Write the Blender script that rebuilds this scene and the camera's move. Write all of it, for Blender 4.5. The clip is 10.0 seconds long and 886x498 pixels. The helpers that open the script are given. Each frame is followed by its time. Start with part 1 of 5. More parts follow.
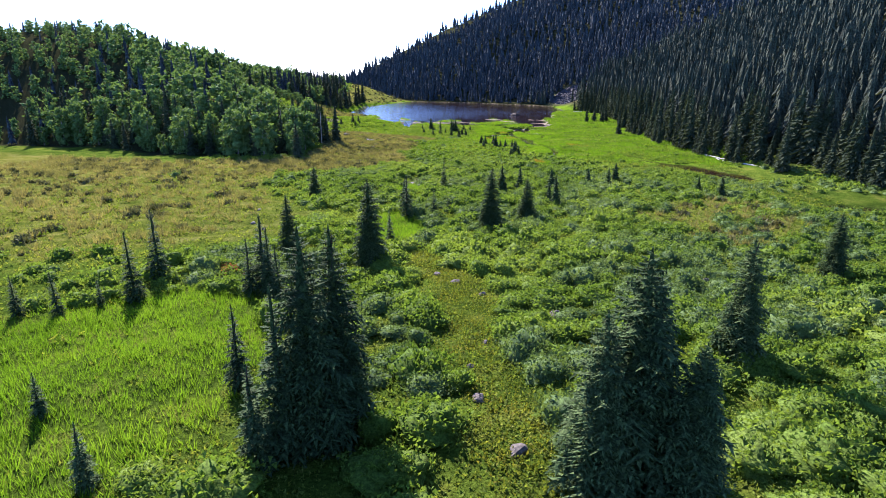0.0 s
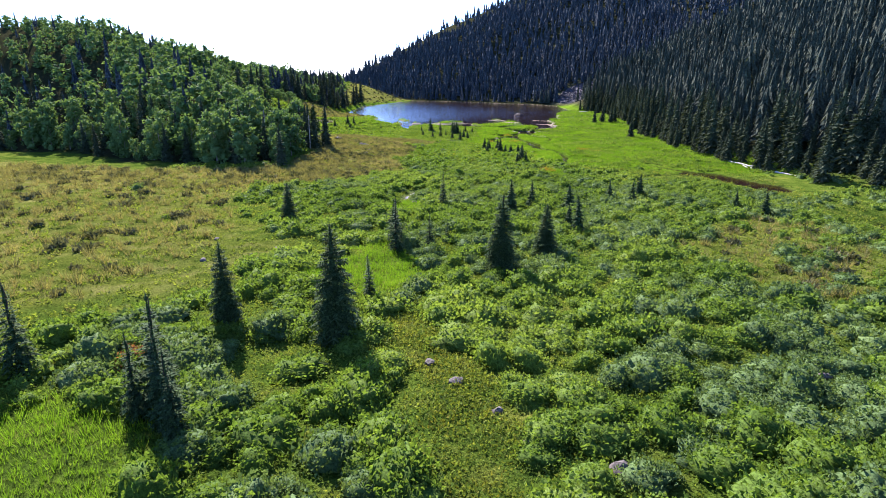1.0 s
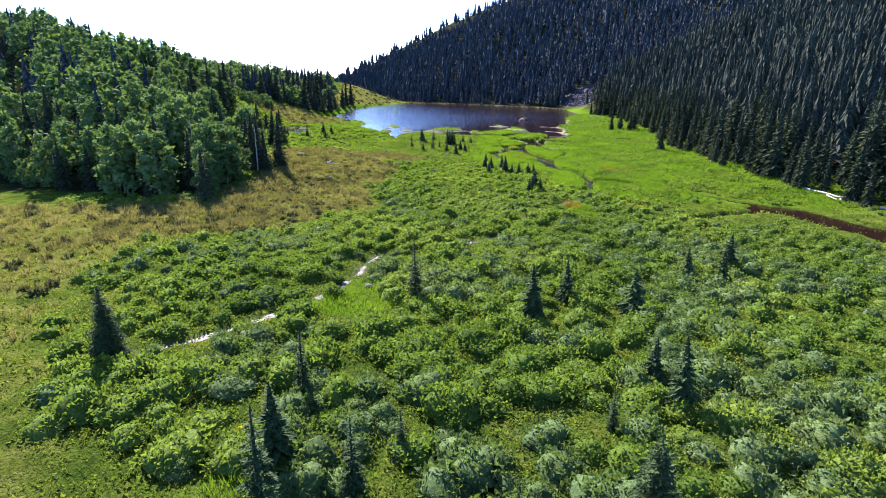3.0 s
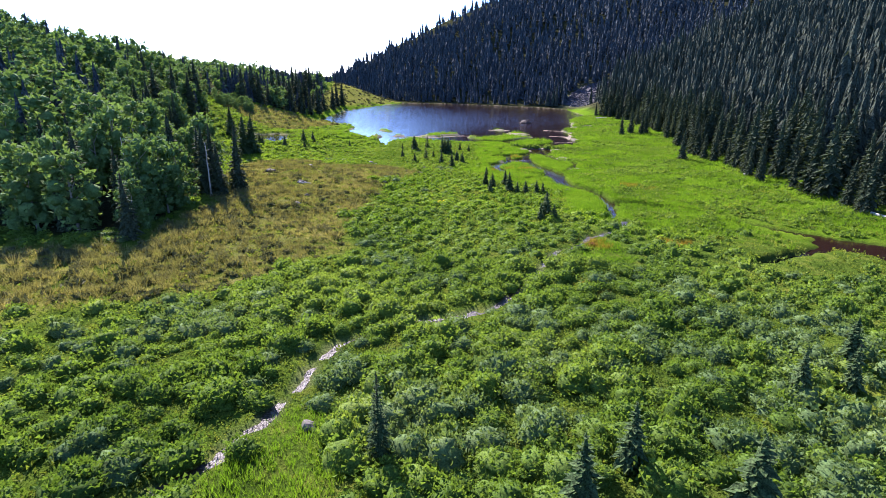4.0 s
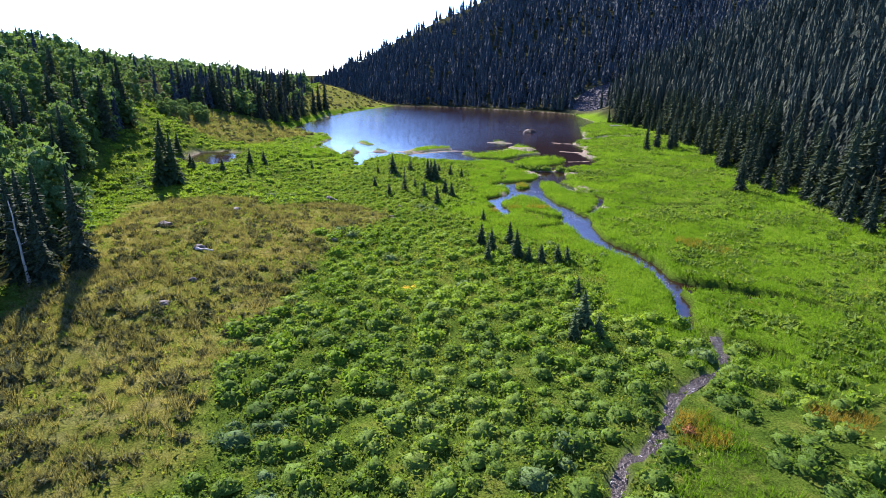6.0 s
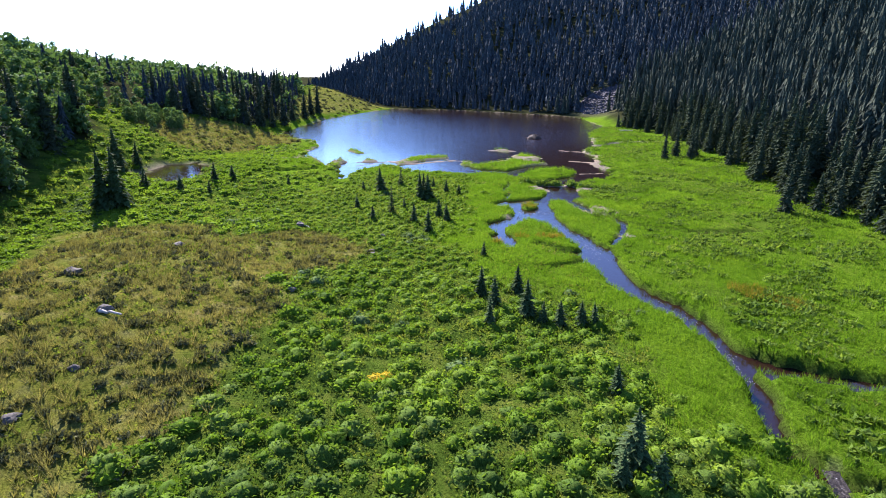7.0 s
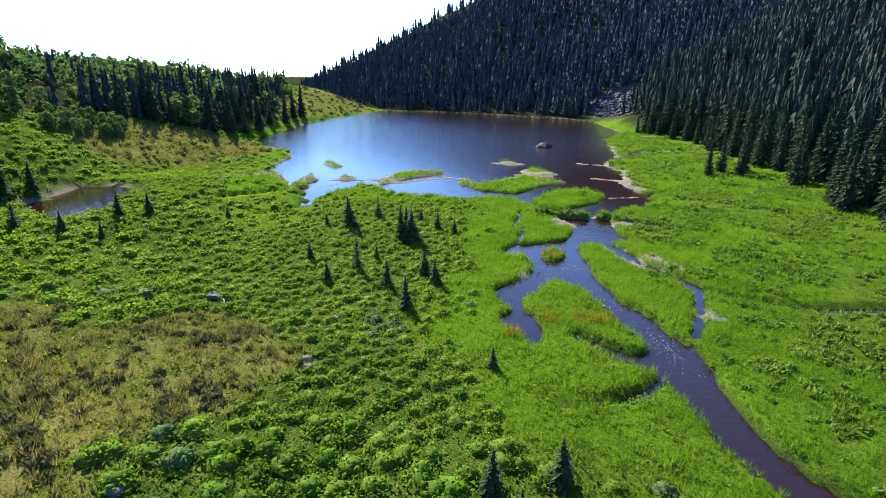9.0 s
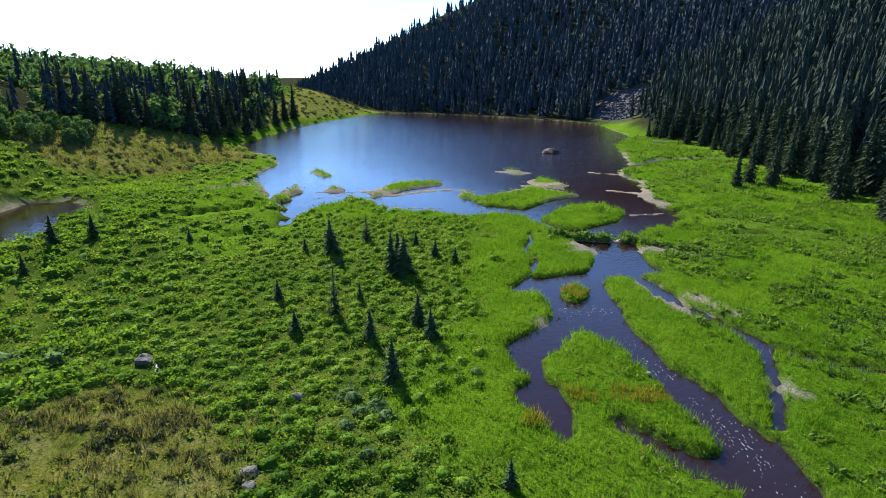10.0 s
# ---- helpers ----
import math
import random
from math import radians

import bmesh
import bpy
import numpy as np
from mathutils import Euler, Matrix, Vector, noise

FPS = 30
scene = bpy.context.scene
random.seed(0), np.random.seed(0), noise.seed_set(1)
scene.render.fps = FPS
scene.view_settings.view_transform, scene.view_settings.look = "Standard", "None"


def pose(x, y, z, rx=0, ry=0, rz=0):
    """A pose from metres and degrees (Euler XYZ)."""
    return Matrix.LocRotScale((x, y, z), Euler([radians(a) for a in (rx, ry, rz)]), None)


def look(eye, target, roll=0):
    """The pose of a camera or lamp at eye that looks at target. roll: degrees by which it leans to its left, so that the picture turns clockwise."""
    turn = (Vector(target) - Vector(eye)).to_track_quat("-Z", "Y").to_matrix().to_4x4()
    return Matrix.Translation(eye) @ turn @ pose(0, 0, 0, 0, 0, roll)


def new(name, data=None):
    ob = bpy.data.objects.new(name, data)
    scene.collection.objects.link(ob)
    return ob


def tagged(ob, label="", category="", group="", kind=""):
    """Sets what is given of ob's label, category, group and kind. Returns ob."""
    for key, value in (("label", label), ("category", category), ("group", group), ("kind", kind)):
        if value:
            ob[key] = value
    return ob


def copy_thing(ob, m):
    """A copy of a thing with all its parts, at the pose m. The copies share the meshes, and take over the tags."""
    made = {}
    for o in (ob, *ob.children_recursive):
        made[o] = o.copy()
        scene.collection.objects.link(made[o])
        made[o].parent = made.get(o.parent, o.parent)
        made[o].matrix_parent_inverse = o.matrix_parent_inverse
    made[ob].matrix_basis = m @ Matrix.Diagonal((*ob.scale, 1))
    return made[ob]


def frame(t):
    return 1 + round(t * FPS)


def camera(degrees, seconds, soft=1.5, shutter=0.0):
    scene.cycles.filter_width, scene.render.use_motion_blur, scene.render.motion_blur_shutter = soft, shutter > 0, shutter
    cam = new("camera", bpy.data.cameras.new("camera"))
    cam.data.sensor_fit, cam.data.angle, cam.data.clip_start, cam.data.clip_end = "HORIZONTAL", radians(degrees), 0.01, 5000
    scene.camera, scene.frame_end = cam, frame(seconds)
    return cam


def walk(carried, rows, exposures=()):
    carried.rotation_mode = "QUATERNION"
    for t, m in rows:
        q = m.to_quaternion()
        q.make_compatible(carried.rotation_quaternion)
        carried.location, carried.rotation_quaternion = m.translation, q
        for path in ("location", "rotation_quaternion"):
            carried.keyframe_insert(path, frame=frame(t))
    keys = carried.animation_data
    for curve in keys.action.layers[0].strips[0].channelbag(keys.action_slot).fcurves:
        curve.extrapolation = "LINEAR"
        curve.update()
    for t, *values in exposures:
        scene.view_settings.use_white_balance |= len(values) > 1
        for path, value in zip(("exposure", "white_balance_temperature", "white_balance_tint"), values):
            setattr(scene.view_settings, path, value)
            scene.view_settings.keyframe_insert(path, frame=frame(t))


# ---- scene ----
cam = camera(78.0, 10.0, soft=0.65)
PATH = [
    (0, (0.216, -21.406, 16.065), (0.184, -19.498, 15.467), 0.1),
    (0.5, (0.162, -16.555, 16.116), (0.128, -14.648, 15.515), 0.1),
    (1, (0.27, -11.17, 16.143), (0.234, -9.263, 15.54), 0.1),
    (1.5, (0.394, -5.131, 16.115), (0.36, -3.224, 15.512), 0.1),
    (2, (0.649, 0.92, 16.189), (0.614, 2.827, 15.587), 0.0),
    (2.5, (1.041, 7.381, 16.243), (1.003, 9.288, 15.641), 0.1),
    (2.7, (1.307, 10.196, 16.154), (1.269, 12.103, 15.553), 0.2),
    (3.8, (1.873, 26.175, 16.696), (1.837, 28.08, 16.086), 0.0),
    (4, (1.94, 29.203, 16.791), (1.909, 31.107, 16.182), 0.0),
    (4.5, (2.536, 36.54, 17.025), (2.504, 38.445, 16.414), -0.0),
    (5, (3.138, 43.626, 17.27), (3.105, 45.53, 16.66), -0.0),
    (5.5, (3.513, 50.589, 17.556), (3.483, 52.493, 16.944), -0.0),
    (5.7, (3.631, 52.92, 17.611), (3.603, 54.823, 16.998), 0.1),
    (6.8, (4.596, 67.058, 17.773), (4.561, 68.963, 17.163), -0.2),
    (7, (4.672, 69.591, 17.764), (4.638, 71.496, 17.155), -0.1),
    (7.5, (4.94, 75.502, 17.791), (4.906, 77.406, 17.18), -0.2),
    (8, (5.123, 81.259, 17.703), (5.089, 83.163, 17.092), -0.1),
    (8.5, (5.288, 86.852, 17.538), (5.255, 88.757, 16.928), -0.1),
    (9, (5.354, 92.307, 17.337), (5.321, 94.212, 16.728), -0.1),
    (9.5, (5.302, 97.585, 17.236), (5.272, 99.491, 16.629), -0.0),
    (10, (5.283, 102.317, 17.242), (5.252, 104.223, 16.636), -0.1),
]
walk(cam, [(t, look(eye, target, roll)) for t, eye, target, roll in PATH],
     [(0, 2.15, 5600, 31), (2.5, 2.2, 5600, 31), (5, 2.15, 5600, 31), (7.0, 1.98, 5600, 27), (8.5, 1.92, 5600, 20), (9.4, 1.82, 5600, 14), (10, 1.6, 5600, 11)])

# ---- world and light ----
SUN_AZ, SUN_EL = -26.0, 34.0
world = bpy.data.worlds.new("sky")
scene.world = world
world.use_nodes = True
wn = world.node_tree
sky = wn.nodes.new("ShaderNodeTexSky")
sky.sky_type = "NISHITA"
sky.sun_disc = False
sky.sun_elevation, sky.sun_rotation = radians(SUN_EL), radians(SUN_AZ)
sky.altitude, sky.air_density, sky.dust_density, sky.ozone_density = 2000, 1.1, 0.35, 6.0
wn.links.new(sky.outputs[0], wn.nodes["Background"].inputs[0])
wn.nodes["Background"].inputs[1].default_value = 0.1
sun_data = bpy.data.lights.new("sun", "SUN")
sun_data.energy, sun_data.angle, sun_data.color = 5.0, radians(0.6), (1.0, 0.89, 0.70)
sun = new("sun", sun_data)
ddir = Vector((math.sin(radians(SUN_AZ)) * math.cos(radians(SUN_EL)), math.cos(radians(SUN_AZ)) * math.cos(radians(SUN_EL)), math.sin(radians(SUN_EL))))
sun.matrix_world = look((0, 0, 120), Vector((0, 0, 120)) - ddir)


# ---- materials ----
def material(name):
    m = bpy.data.materials.new(name)
    m.use_nodes = True
    nt = m.node_tree
    b = nt.nodes["Principled BSDF"]
    return m, nt, b


def node(nt, kind, **values):
    n = nt.nodes.new("ShaderNode" + kind)
    for k, v in values.items():
        n.inputs[k].default_value = v
    return n


def ramp(nt, source, stops):
    r = nt.nodes.new("ShaderNodeValToRGB")
    while len(r.color_ramp.elements) < len(stops):
        r.color_ramp.elements.new(0.5)
    for e, (p, c) in zip(r.color_ramp.elements, stops):
        e.position, e.color = p, (*c, 1)
    nt.links.new(source, r.inputs[0])
    return r.outputs[0]


def mixed(nt, a, b, factor, mode="MIX"):
    m = nt.nodes.new("ShaderNodeMix")
    m.data_type, m.blend_type = "RGBA", mode
    for sock, v in ((m.inputs[0], factor), (m.inputs[6], a), (m.inputs[7], b)):
        if isinstance(v, (int, float)):
            sock.default_value = v
        elif isinstance(v, tuple):
            sock.default_value = (*v, 1)
        else:
            nt.links.new(v, sock)
    return m.outputs[2]


def noise_out(nt, scale, detail=4.0, rough=0.55, out=0):
    n = node(nt, "TexNoise", Scale=scale, Detail=detail, Roughness=rough)
    g = nt.nodes.new("ShaderNodeNewGeometry")
    nt.links.new(g.outputs["Position"], n.inputs["Vector"])
    return n.outputs[out]


def bumped(nt, b, height, strength, distance):
    k = node(nt, "Bump", Strength=strength, Distance=distance)
    nt.links.new(height, k.inputs["Height"])
    nt.links.new(k.outputs[0], b.inputs["Normal"])


def leafy(name, dark, mid, light, patch=0.12, glow=0.4, fine=13.0, own=0.45, grainy=1.0):
    """Leaves or needles: thin, partly letting the light through, varied leaf by leaf and patch by patch."""
    m, nt, b = material(name)
    g = nt.nodes.new("ShaderNodeNewGeometry")
    n1 = noise_out(nt, patch, 3.0)
    mx = nt.nodes.new("ShaderNodeMath")
    mx.operation = "MULTIPLY_ADD"
    mx.inputs[1].default_value = own
    nt.links.new(g.outputs["Random Per Island"], mx.inputs[0])
    sc = nt.nodes.new("ShaderNodeMath")
    sc.operation = "MULTIPLY_ADD"
    sc.inputs[1].default_value, sc.inputs[2].default_value = 1.5, -0.45
    nt.links.new(n1, sc.inputs[0])
    nt.links.new(sc.outputs[0], mx.inputs[2])
    col = ramp(nt, mx.outputs[0], [(0.0, dark), (0.5, mid), (1.0, light)])
    grain = noise_out(nt, fine, 3.0, 0.7)
    col = mixed(nt, col, ramp(nt, grain, [(0.38, (0.40, 0.40, 0.40)), (0.60, (1.45, 1.45, 1.4))]), grainy, "MULTIPLY")
    bumped(nt, b, grain, 0.8 * grainy, 0.6 / fine)
    nt.links.new(col, b.inputs["Base Color"])
    b.inputs["Roughness"].default_value = 0.85
    b.inputs["Specular IOR Level"].default_value = 0.06
    tr = nt.nodes.new("ShaderNodeBsdfTranslucent")
    warm = mixed(nt, col, (1.0, 0.96, 0.4), 1.0, "MULTIPLY")
    nt.links.new(warm, tr.inputs[0])
    mix = nt.nodes.new("ShaderNodeMixShader")
    mix.inputs[0].default_value = glow
    nt.links.new(b.outputs[0], mix.inputs[1])
    nt.links.new(tr.outputs[0], mix.inputs[2])
    nt.links.new(mix.outputs[0], nt.nodes["Material Output"].inputs[0])
    return m


def attr(nt, name):
    a = nt.nodes.new("ShaderNodeAttribute")
    a.attribute_name = name
    return a.outputs["Fac"]


def ground_material():
    m, nt, b = material("meadow_ground")
    fine, mid, big = noise_out(nt, 5.0, 6.0, 0.65), noise_out(nt, 0.6, 5.0), noise_out(nt, 0.06, 4.0)
    col = ramp(nt, mid, [(0.3, (0.032, 0.060, 0.009)), (0.52, (0.070, 0.112, 0.014)), (0.7, (0.125, 0.148, 0.025))])
    sedge = ramp(nt, fine, [(0.3, (0.058, 0.115, 0.006)), (0.7, (0.120, 0.205, 0.012))])
    dry = ramp(nt, mid, [(0.32, (0.085, 0.110, 0.016)), (0.48, (0.16, 0.155, 0.03)), (0.62, (0.185, 0.17, 0.06)), (0.75, (0.215, 0.175, 0.072))])
    mud = ramp(nt, fine, [(0.3, (0.13, 0.10, 0.082)), (0.7, (0.33, 0.285, 0.245))])
    soil = ramp(nt, fine, [(0.3, (0.016, 0.018, 0.009)), (0.7, (0.045, 0.048, 0.024))])
    lit = ramp(nt, big, [(0.35, (0.8, 0.85, 0.8)), (0.65, (1.15, 1.1, 1.0))])
    col = mixed(nt, col, sedge, attr(nt, "sedge"))
    col = mixed(nt, col, dry, attr(nt, "dry"))
    col = mixed(nt, col, soil, attr(nt, "wood"))
    col = mixed(nt, col, mud, attr(nt, "mud"))
    col = mixed(nt, col, lit, 1.0, "MULTIPLY")
    leaf = noise_out(nt, 9.0, 5.0, 0.75)
    col = mixed(nt, col, ramp(nt, leaf, [(0.36, (0.4, 0.42, 0.4)), (0.6, (1.25, 1.25, 1.2))]), 1.0, "MULTIPLY")
    nt.links.new(col, b.inputs["Base Color"])
    b.inputs["Roughness"].default_value = 0.9
    b.inputs["Specular IOR Level"].default_value = 0.0
    bumped(nt, b, leaf, 1.0, 0.22)
    return m


def water_material(name, tint, ripple):
    m, nt, b = material(name)
    b.inputs["Base Color"].default_value = (*tint, 1)
    b.inputs["Roughness"].default_value = 0.04
    b.inputs["IOR"].default_value = 1.33
    n1, n2 = noise_out(nt, 2.2, 4.0), noise_out(nt, 0.25, 3.0)
    add = mixed(nt, n1, n2, 0.35)
    bumped(nt, b, add, ripple, 0.14)
    place = nt.nodes.new("ShaderNodeNewGeometry")
    split = nt.nodes.new("ShaderNodeSeparateXYZ")
    nt.links.new(place.outputs["Position"], split.inputs[0])
    wind = nt.nodes.new("ShaderNodeMapRange")
    for i, value in enumerate((185, 245, 0.22, 1.0)):
        wind.inputs[i + 1].default_value = value
    nt.links.new(split.outputs["Y"], wind.inputs[0])
    bump = b.inputs["Normal"].links[0].from_node
    nt.links.new(wind.outputs[0], bump.inputs["Strength"])
    return m


M_ground = ground_material()
M_water = water_material("lake_water", (0.013, 0.006, 0.0045), 1.0)
M_needle = leafy("spruce_needles", (0.024, 0.044, 0.018), (0.050, 0.084, 0.030), (0.100, 0.140, 0.052), 0.08, 0.2, 9.0, 0.4)
M_aspen = leafy("aspen_leaves", (0.046, 0.094, 0.032), (0.096, 0.170, 0.054), (0.158, 0.240, 0.080), 0.05, 0.32)
M_willow = leafy("willow_leaves", (0.050, 0.098, 0.016), (0.102, 0.172, 0.026), (0.172, 0.240, 0.046), 0.10, 0.5, 13.0, 0.35, 0.7)
M_grey_willow = leafy("grey_willow_leaves", (0.055, 0.100, 0.034), (0.098, 0.156, 0.052), (0.138, 0.196, 0.068), 0.10, 0.40, 13.0, 0.3, 0.7)
M_marsh_willow = leafy("marsh_willow_leaves", (0.058, 0.120, 0.010), (0.118, 0.205, 0.017), (0.195, 0.280, 0.032), 0.16, 0.5, 13.0, 0.35, 0.7)
M_sedge = leafy("sedge_blades", (0.060, 0.132, 0.006), (0.102, 0.205, 0.009), (0.172, 0.272, 0.017), 0.22, 0.55, 13.0, 0.28, 0.55)
M_herb = leafy("meadow_herbs", (0.062, 0.105, 0.014), (0.118, 0.168, 0.024), (0.195, 0.225, 0.042), 0.15, 0.45)
M_sage = leafy("sage_and_dry_grass", (0.100, 0.106, 0.040), (0.170, 0.166, 0.066), (0.265, 0.240, 0.105), 0.12, 0.40)
M_sagebrush = leafy("sagebrush_leaves", (0.050, 0.060, 0.026), (0.095, 0.102, 0.046), (0.160, 0.155, 0.075), 0.3, 0.25)
M_creeper = leafy("creeping_herbs", (0.075, 0.115, 0.012), (0.135, 0.165, 0.018), (0.205, 0.195, 0.030), 0.5, 0.35)
M_yellow_sedge = leafy("yellowed_sedge_blades", (0.15, 0.13, 0.016), (0.22, 0.18, 0.024), (0.30, 0.19, 0.040), 0.5, 0.4)
M_rust = leafy("rust_leaves", (0.10, 0.045, 0.02), (0.20, 0.09, 0.04), (0.28, 0.15, 0.06), 0.5, 0.3)
M_bloom = leafy("yellow_bloom", (0.35, 0.27, 0.02), (0.55, 0.42, 0.03), (0.65, 0.50, 0.05), 0.5, 0.3)
# distance haze is put into this base colour: bluer than the nearer needles
M_hazed_needle = leafy("hazed_spruce_needles", (0.028, 0.040, 0.048), (0.045, 0.062, 0.072), (0.066, 0.084, 0.092), 0.22, 0.25, 2.5, 0.25)
M_edge_needle = leafy("edge_spruce_needles", (0.024, 0.038, 0.022), (0.045, 0.064, 0.036), (0.078, 0.100, 0.056), 0.08, 0.2, 7.0, 0.35)
M_slope_needle = leafy("slope_spruce_needles", (0.027, 0.039, 0.029), (0.045, 0.060, 0.043), (0.070, 0.084, 0.060), 0.06, 0.2, 3.0, 0.3)



# ---- plan of the valley ----
def sst(a, b, x):
    t = np.clip((x - a) / (b - a), 0, 1)
    return t * t * (3 - 2 * t)


def poly_dist(x, y, pts, closed=False):
    """Distance to a line of points; for a closed outline negative inside."""
    pts = np.array(pts, float)
    a = pts if closed else pts[:-1]
    c = np.roll(pts, -1, 0) if closed else pts[1:]
    best = np.full(x.shape, 1e9)
    inside = np.zeros(x.shape, bool)
    for (ax, ay), (bx, by) in zip(a, c):
        dx, dy = bx - ax, by - ay
        t = np.clip(((x - ax) * dx + (y - ay) * dy) / (dx * dx + dy * dy), 0, 1)
        best = np.minimum(best, np.hypot(x - ax - t * dx, y - ay - t * dy))
        if closed and ay != by:
            inside ^= ((ay > y) != (by > y)) & (x < dx * (y - ay) / dy + ax)
    return np.where(inside, -best, best) if closed else best


def course_dist(x, y, pts):
    """Distance to the banks of a watercourse, given by points along its middle with half its width at each."""
    best = np.full(x.shape, 1e9)
    for (ax, ay, ah), (bx, by, bh) in zip(pts[:-1], pts[1:]):
        dx, dy = bx - ax, by - ay
        t = np.clip(((x - ax) * dx + (y - ay) * dy) / (dx * dx + dy * dy), 0, 1)
        best = np.minimum(best, np.hypot(x - ax - t * dx, y - ay - t * dy) - ah - (bh - ah) * t)
    return best


def rough(x, y, scale, seed=0.0):
    """Soft pseudo-random swell of about -1 to 1, some scale metres long."""
    k = 6.283 / scale
    return (np.sin(k * x + 1.7 * np.sin(k * 0.6 * y + seed) + seed * 1.3) + np.sin(k * 0.83 * y + 1.3 * np.sin(k * 0.71 * x + seed * 2.1) + seed)
            + 0.6 * np.sin(k * 1.9 * (0.7 * x + 0.6 * y) + seed * 3.3) + 0.6 * np.sin(k * 2.2 * (0.6 * x - 0.8 * y) + seed)) / 3.2


LAKE = [(-29, 372), (-41, 332), (-48, 300), (-49, 259), (-50, 247), (-42, 233), (-34, 223), (-29.6, 213), (-30, 197), (-24, 187), (-22, 180),
        (-17.4, 173.5), (-16, 168), (-15.4, 162), (-14.3, 165), (-14, 171), (-13, 175), (-9, 179.5), (-6, 179), (-4, 173.5), (4, 172), (7, 169.5),
        (9, 172.5), (15, 171), (19, 162), (20.8, 160.5), (24.7, 160), (28, 164.5), (31.3, 165), (34.4, 170), (33.4, 181), (36.5, 193), (35, 202), (41, 214), (47, 245), (57, 265), (58, 305), (53, 317), (29, 340), (5, 360)]
ISLANDS = {
    "a": [(-21.5, 203.5), (-21, 208), (-18, 204), (-15.4, 199.5), (-17, 197)],
    "b": [(-21, 185), (-20, 191), (-17.6, 185), (-19, 182)],
    "c": [(-15, 186.6), (-13.8, 190), (-11, 187), (-12.7, 184)],
    "d": [(-7.5, 185), (-4.3, 193.5), (3.4, 195), (4.4, 191.6), (-1.8, 187), (-6.2, 181)],
    "e": [(15, 208), (18.7, 206), (19, 200), (15.5, 201)],
    "f": [(17.3, 194.4), (21.3, 198.8), (24.4, 192), (23, 187.5), (19, 189.5)],
    "g": [(16.3, 169), (21, 176), (26.3, 177.5), (28.2, 172.4), (26, 168), (20, 163.5), (17.3, 165)],
    "h": [(7, 182), (11, 182.8), (18.4, 190), (24.5, 183), (20, 180), (15, 174), (9.5, 176.5)],
    "i": [(14.2, 144.6), (16.1, 146.6), (16.8, 144.1), (15.6, 142.3), (14.4, 142.8)],
    "k": [(5.8, 182.7), (7.5, 186.1), (9.4, 182.7), (7.4, 180.0)],
    "l": [(-21.1, 180.5), (-20.0, 182.8), (-17.8, 179.9), (-18.7, 177.3)],
    "m": [(-10.8, 179.8), (-9.7, 182.0), (-8.1, 180.6), (-9.1, 178.0)],
}
POOL = [(18.0, 159.8), (19.7, 156.6), (19.6, 153.8), (17.8, 149.7), (14.5, 148.2), (12.3, 148.3), (10.2, 145.4), (10.6, 144.2), (12.4, 145.0), (13.0, 142.5), (13.3, 140.6), (14.4, 138.2), (16.5, 137.0), (18.2, 138.5), (18.3, 145.8), (18.5, 147.5), (20.0, 148.3), (21.5, 147.6), (22.7, 149.0), (24.6, 149.2), (24.0, 153.0), (24.9, 156.6), (24.2, 159.4)]
ARM = [(13.4, 141.2), (14.6, 139.0), (14.0, 137.3), (12.4, 134.8), (11.0, 133.3), (10.9, 131.5), (10.1, 131.2), (9.5, 131.8), (9.0, 134.7), (9.5, 135.9), (10.4, 136.4), (12.4, 138.6)]
ARM_END = [(9.1, 129.6), (10.4, 130.7), (11.1, 130.2), (11.5, 128.2), (11.4, 126.8), (10.9, 125.4), (10.3, 127.2), (9.4, 128.5)]
# watercourses: points along the middle, and half the width
CREEK = [(16.2, 138.2, 1.7), (17.5, 135.2, 0.95), (18.0, 132.0, 0.8), (18.9, 129.2, 1.3), (19.2, 126.4, 1.15), (19.9, 124.6, 1.5), (19.4, 122.0, 1.7), (19.6, 117.6, 1.2), (19.8, 114.0, 1.2), (21.0, 111.2, 1.15), (22.1, 108.8, 1.1), (22.8, 105.2, 0.95), (22.9, 102.6, 0.8), (22.7, 99.6, 0.6), (22.4, 97.0, 0.55), (21.5, 94.6, 0.5), (20.9, 92.3, 0.45), (21.8, 90.3, 0.45), (23.3, 89.2, 0.45), (24.6, 87.4, 0.5)]
LOW_ARM = [(13.9, 126.7, 0.3), (15.3, 124.8, 0.55), (16.6, 123.5, 0.8), (18.4, 122.6, 1.2)]
SIDE = [(21.9, 147.8, 0.6), (22.5, 144.6, 0.85), (23.1, 141.3, 0.8), (25.1, 138.3, 0.45), (25.9, 135.7, 0.55), (25.3, 133.2, 0.3), (24.2, 130.6, 0.3), (22.9, 128.0, 0.25), (21.9, 126.2, 0.3)]
FORK = [(23.2, 101.6, 0.9), (24.9, 99.7, 1.3), (27.2, 99.0, 1.0), (30.8, 97.8, 0.8), (33.0, 95.4, 0.6), (35.1, 93.0, 0.5), (37.9, 89.4, 0.5), (42.0, 86.0, 0.5)]
CUT_BANK = [(11.2, 117.8, 0.05), (13.6, 118.2, 0.25), (15.6, 118.8, 0.25), (17.4, 120.4, 0.3)]
DITCH = [(30.0, 76.0), (32.5, 77.6), (35.4, 79.4), (40.8, 82.9)]
RED_POOL = [(41.6, 83.6), (44.2, 81.9), (45.7, 77.8), (46.5, 74.5), (48.1, 72.6), (48.0, 69.8)]
NEAR_POOL = [(49.5, 47.5), (56.0, 45.5), (64.0, 44.0)]
SLOUGH = [(25.7, 135.2), (29.0, 133.0), (34.0, 131.0), (40.0, 131.5)]
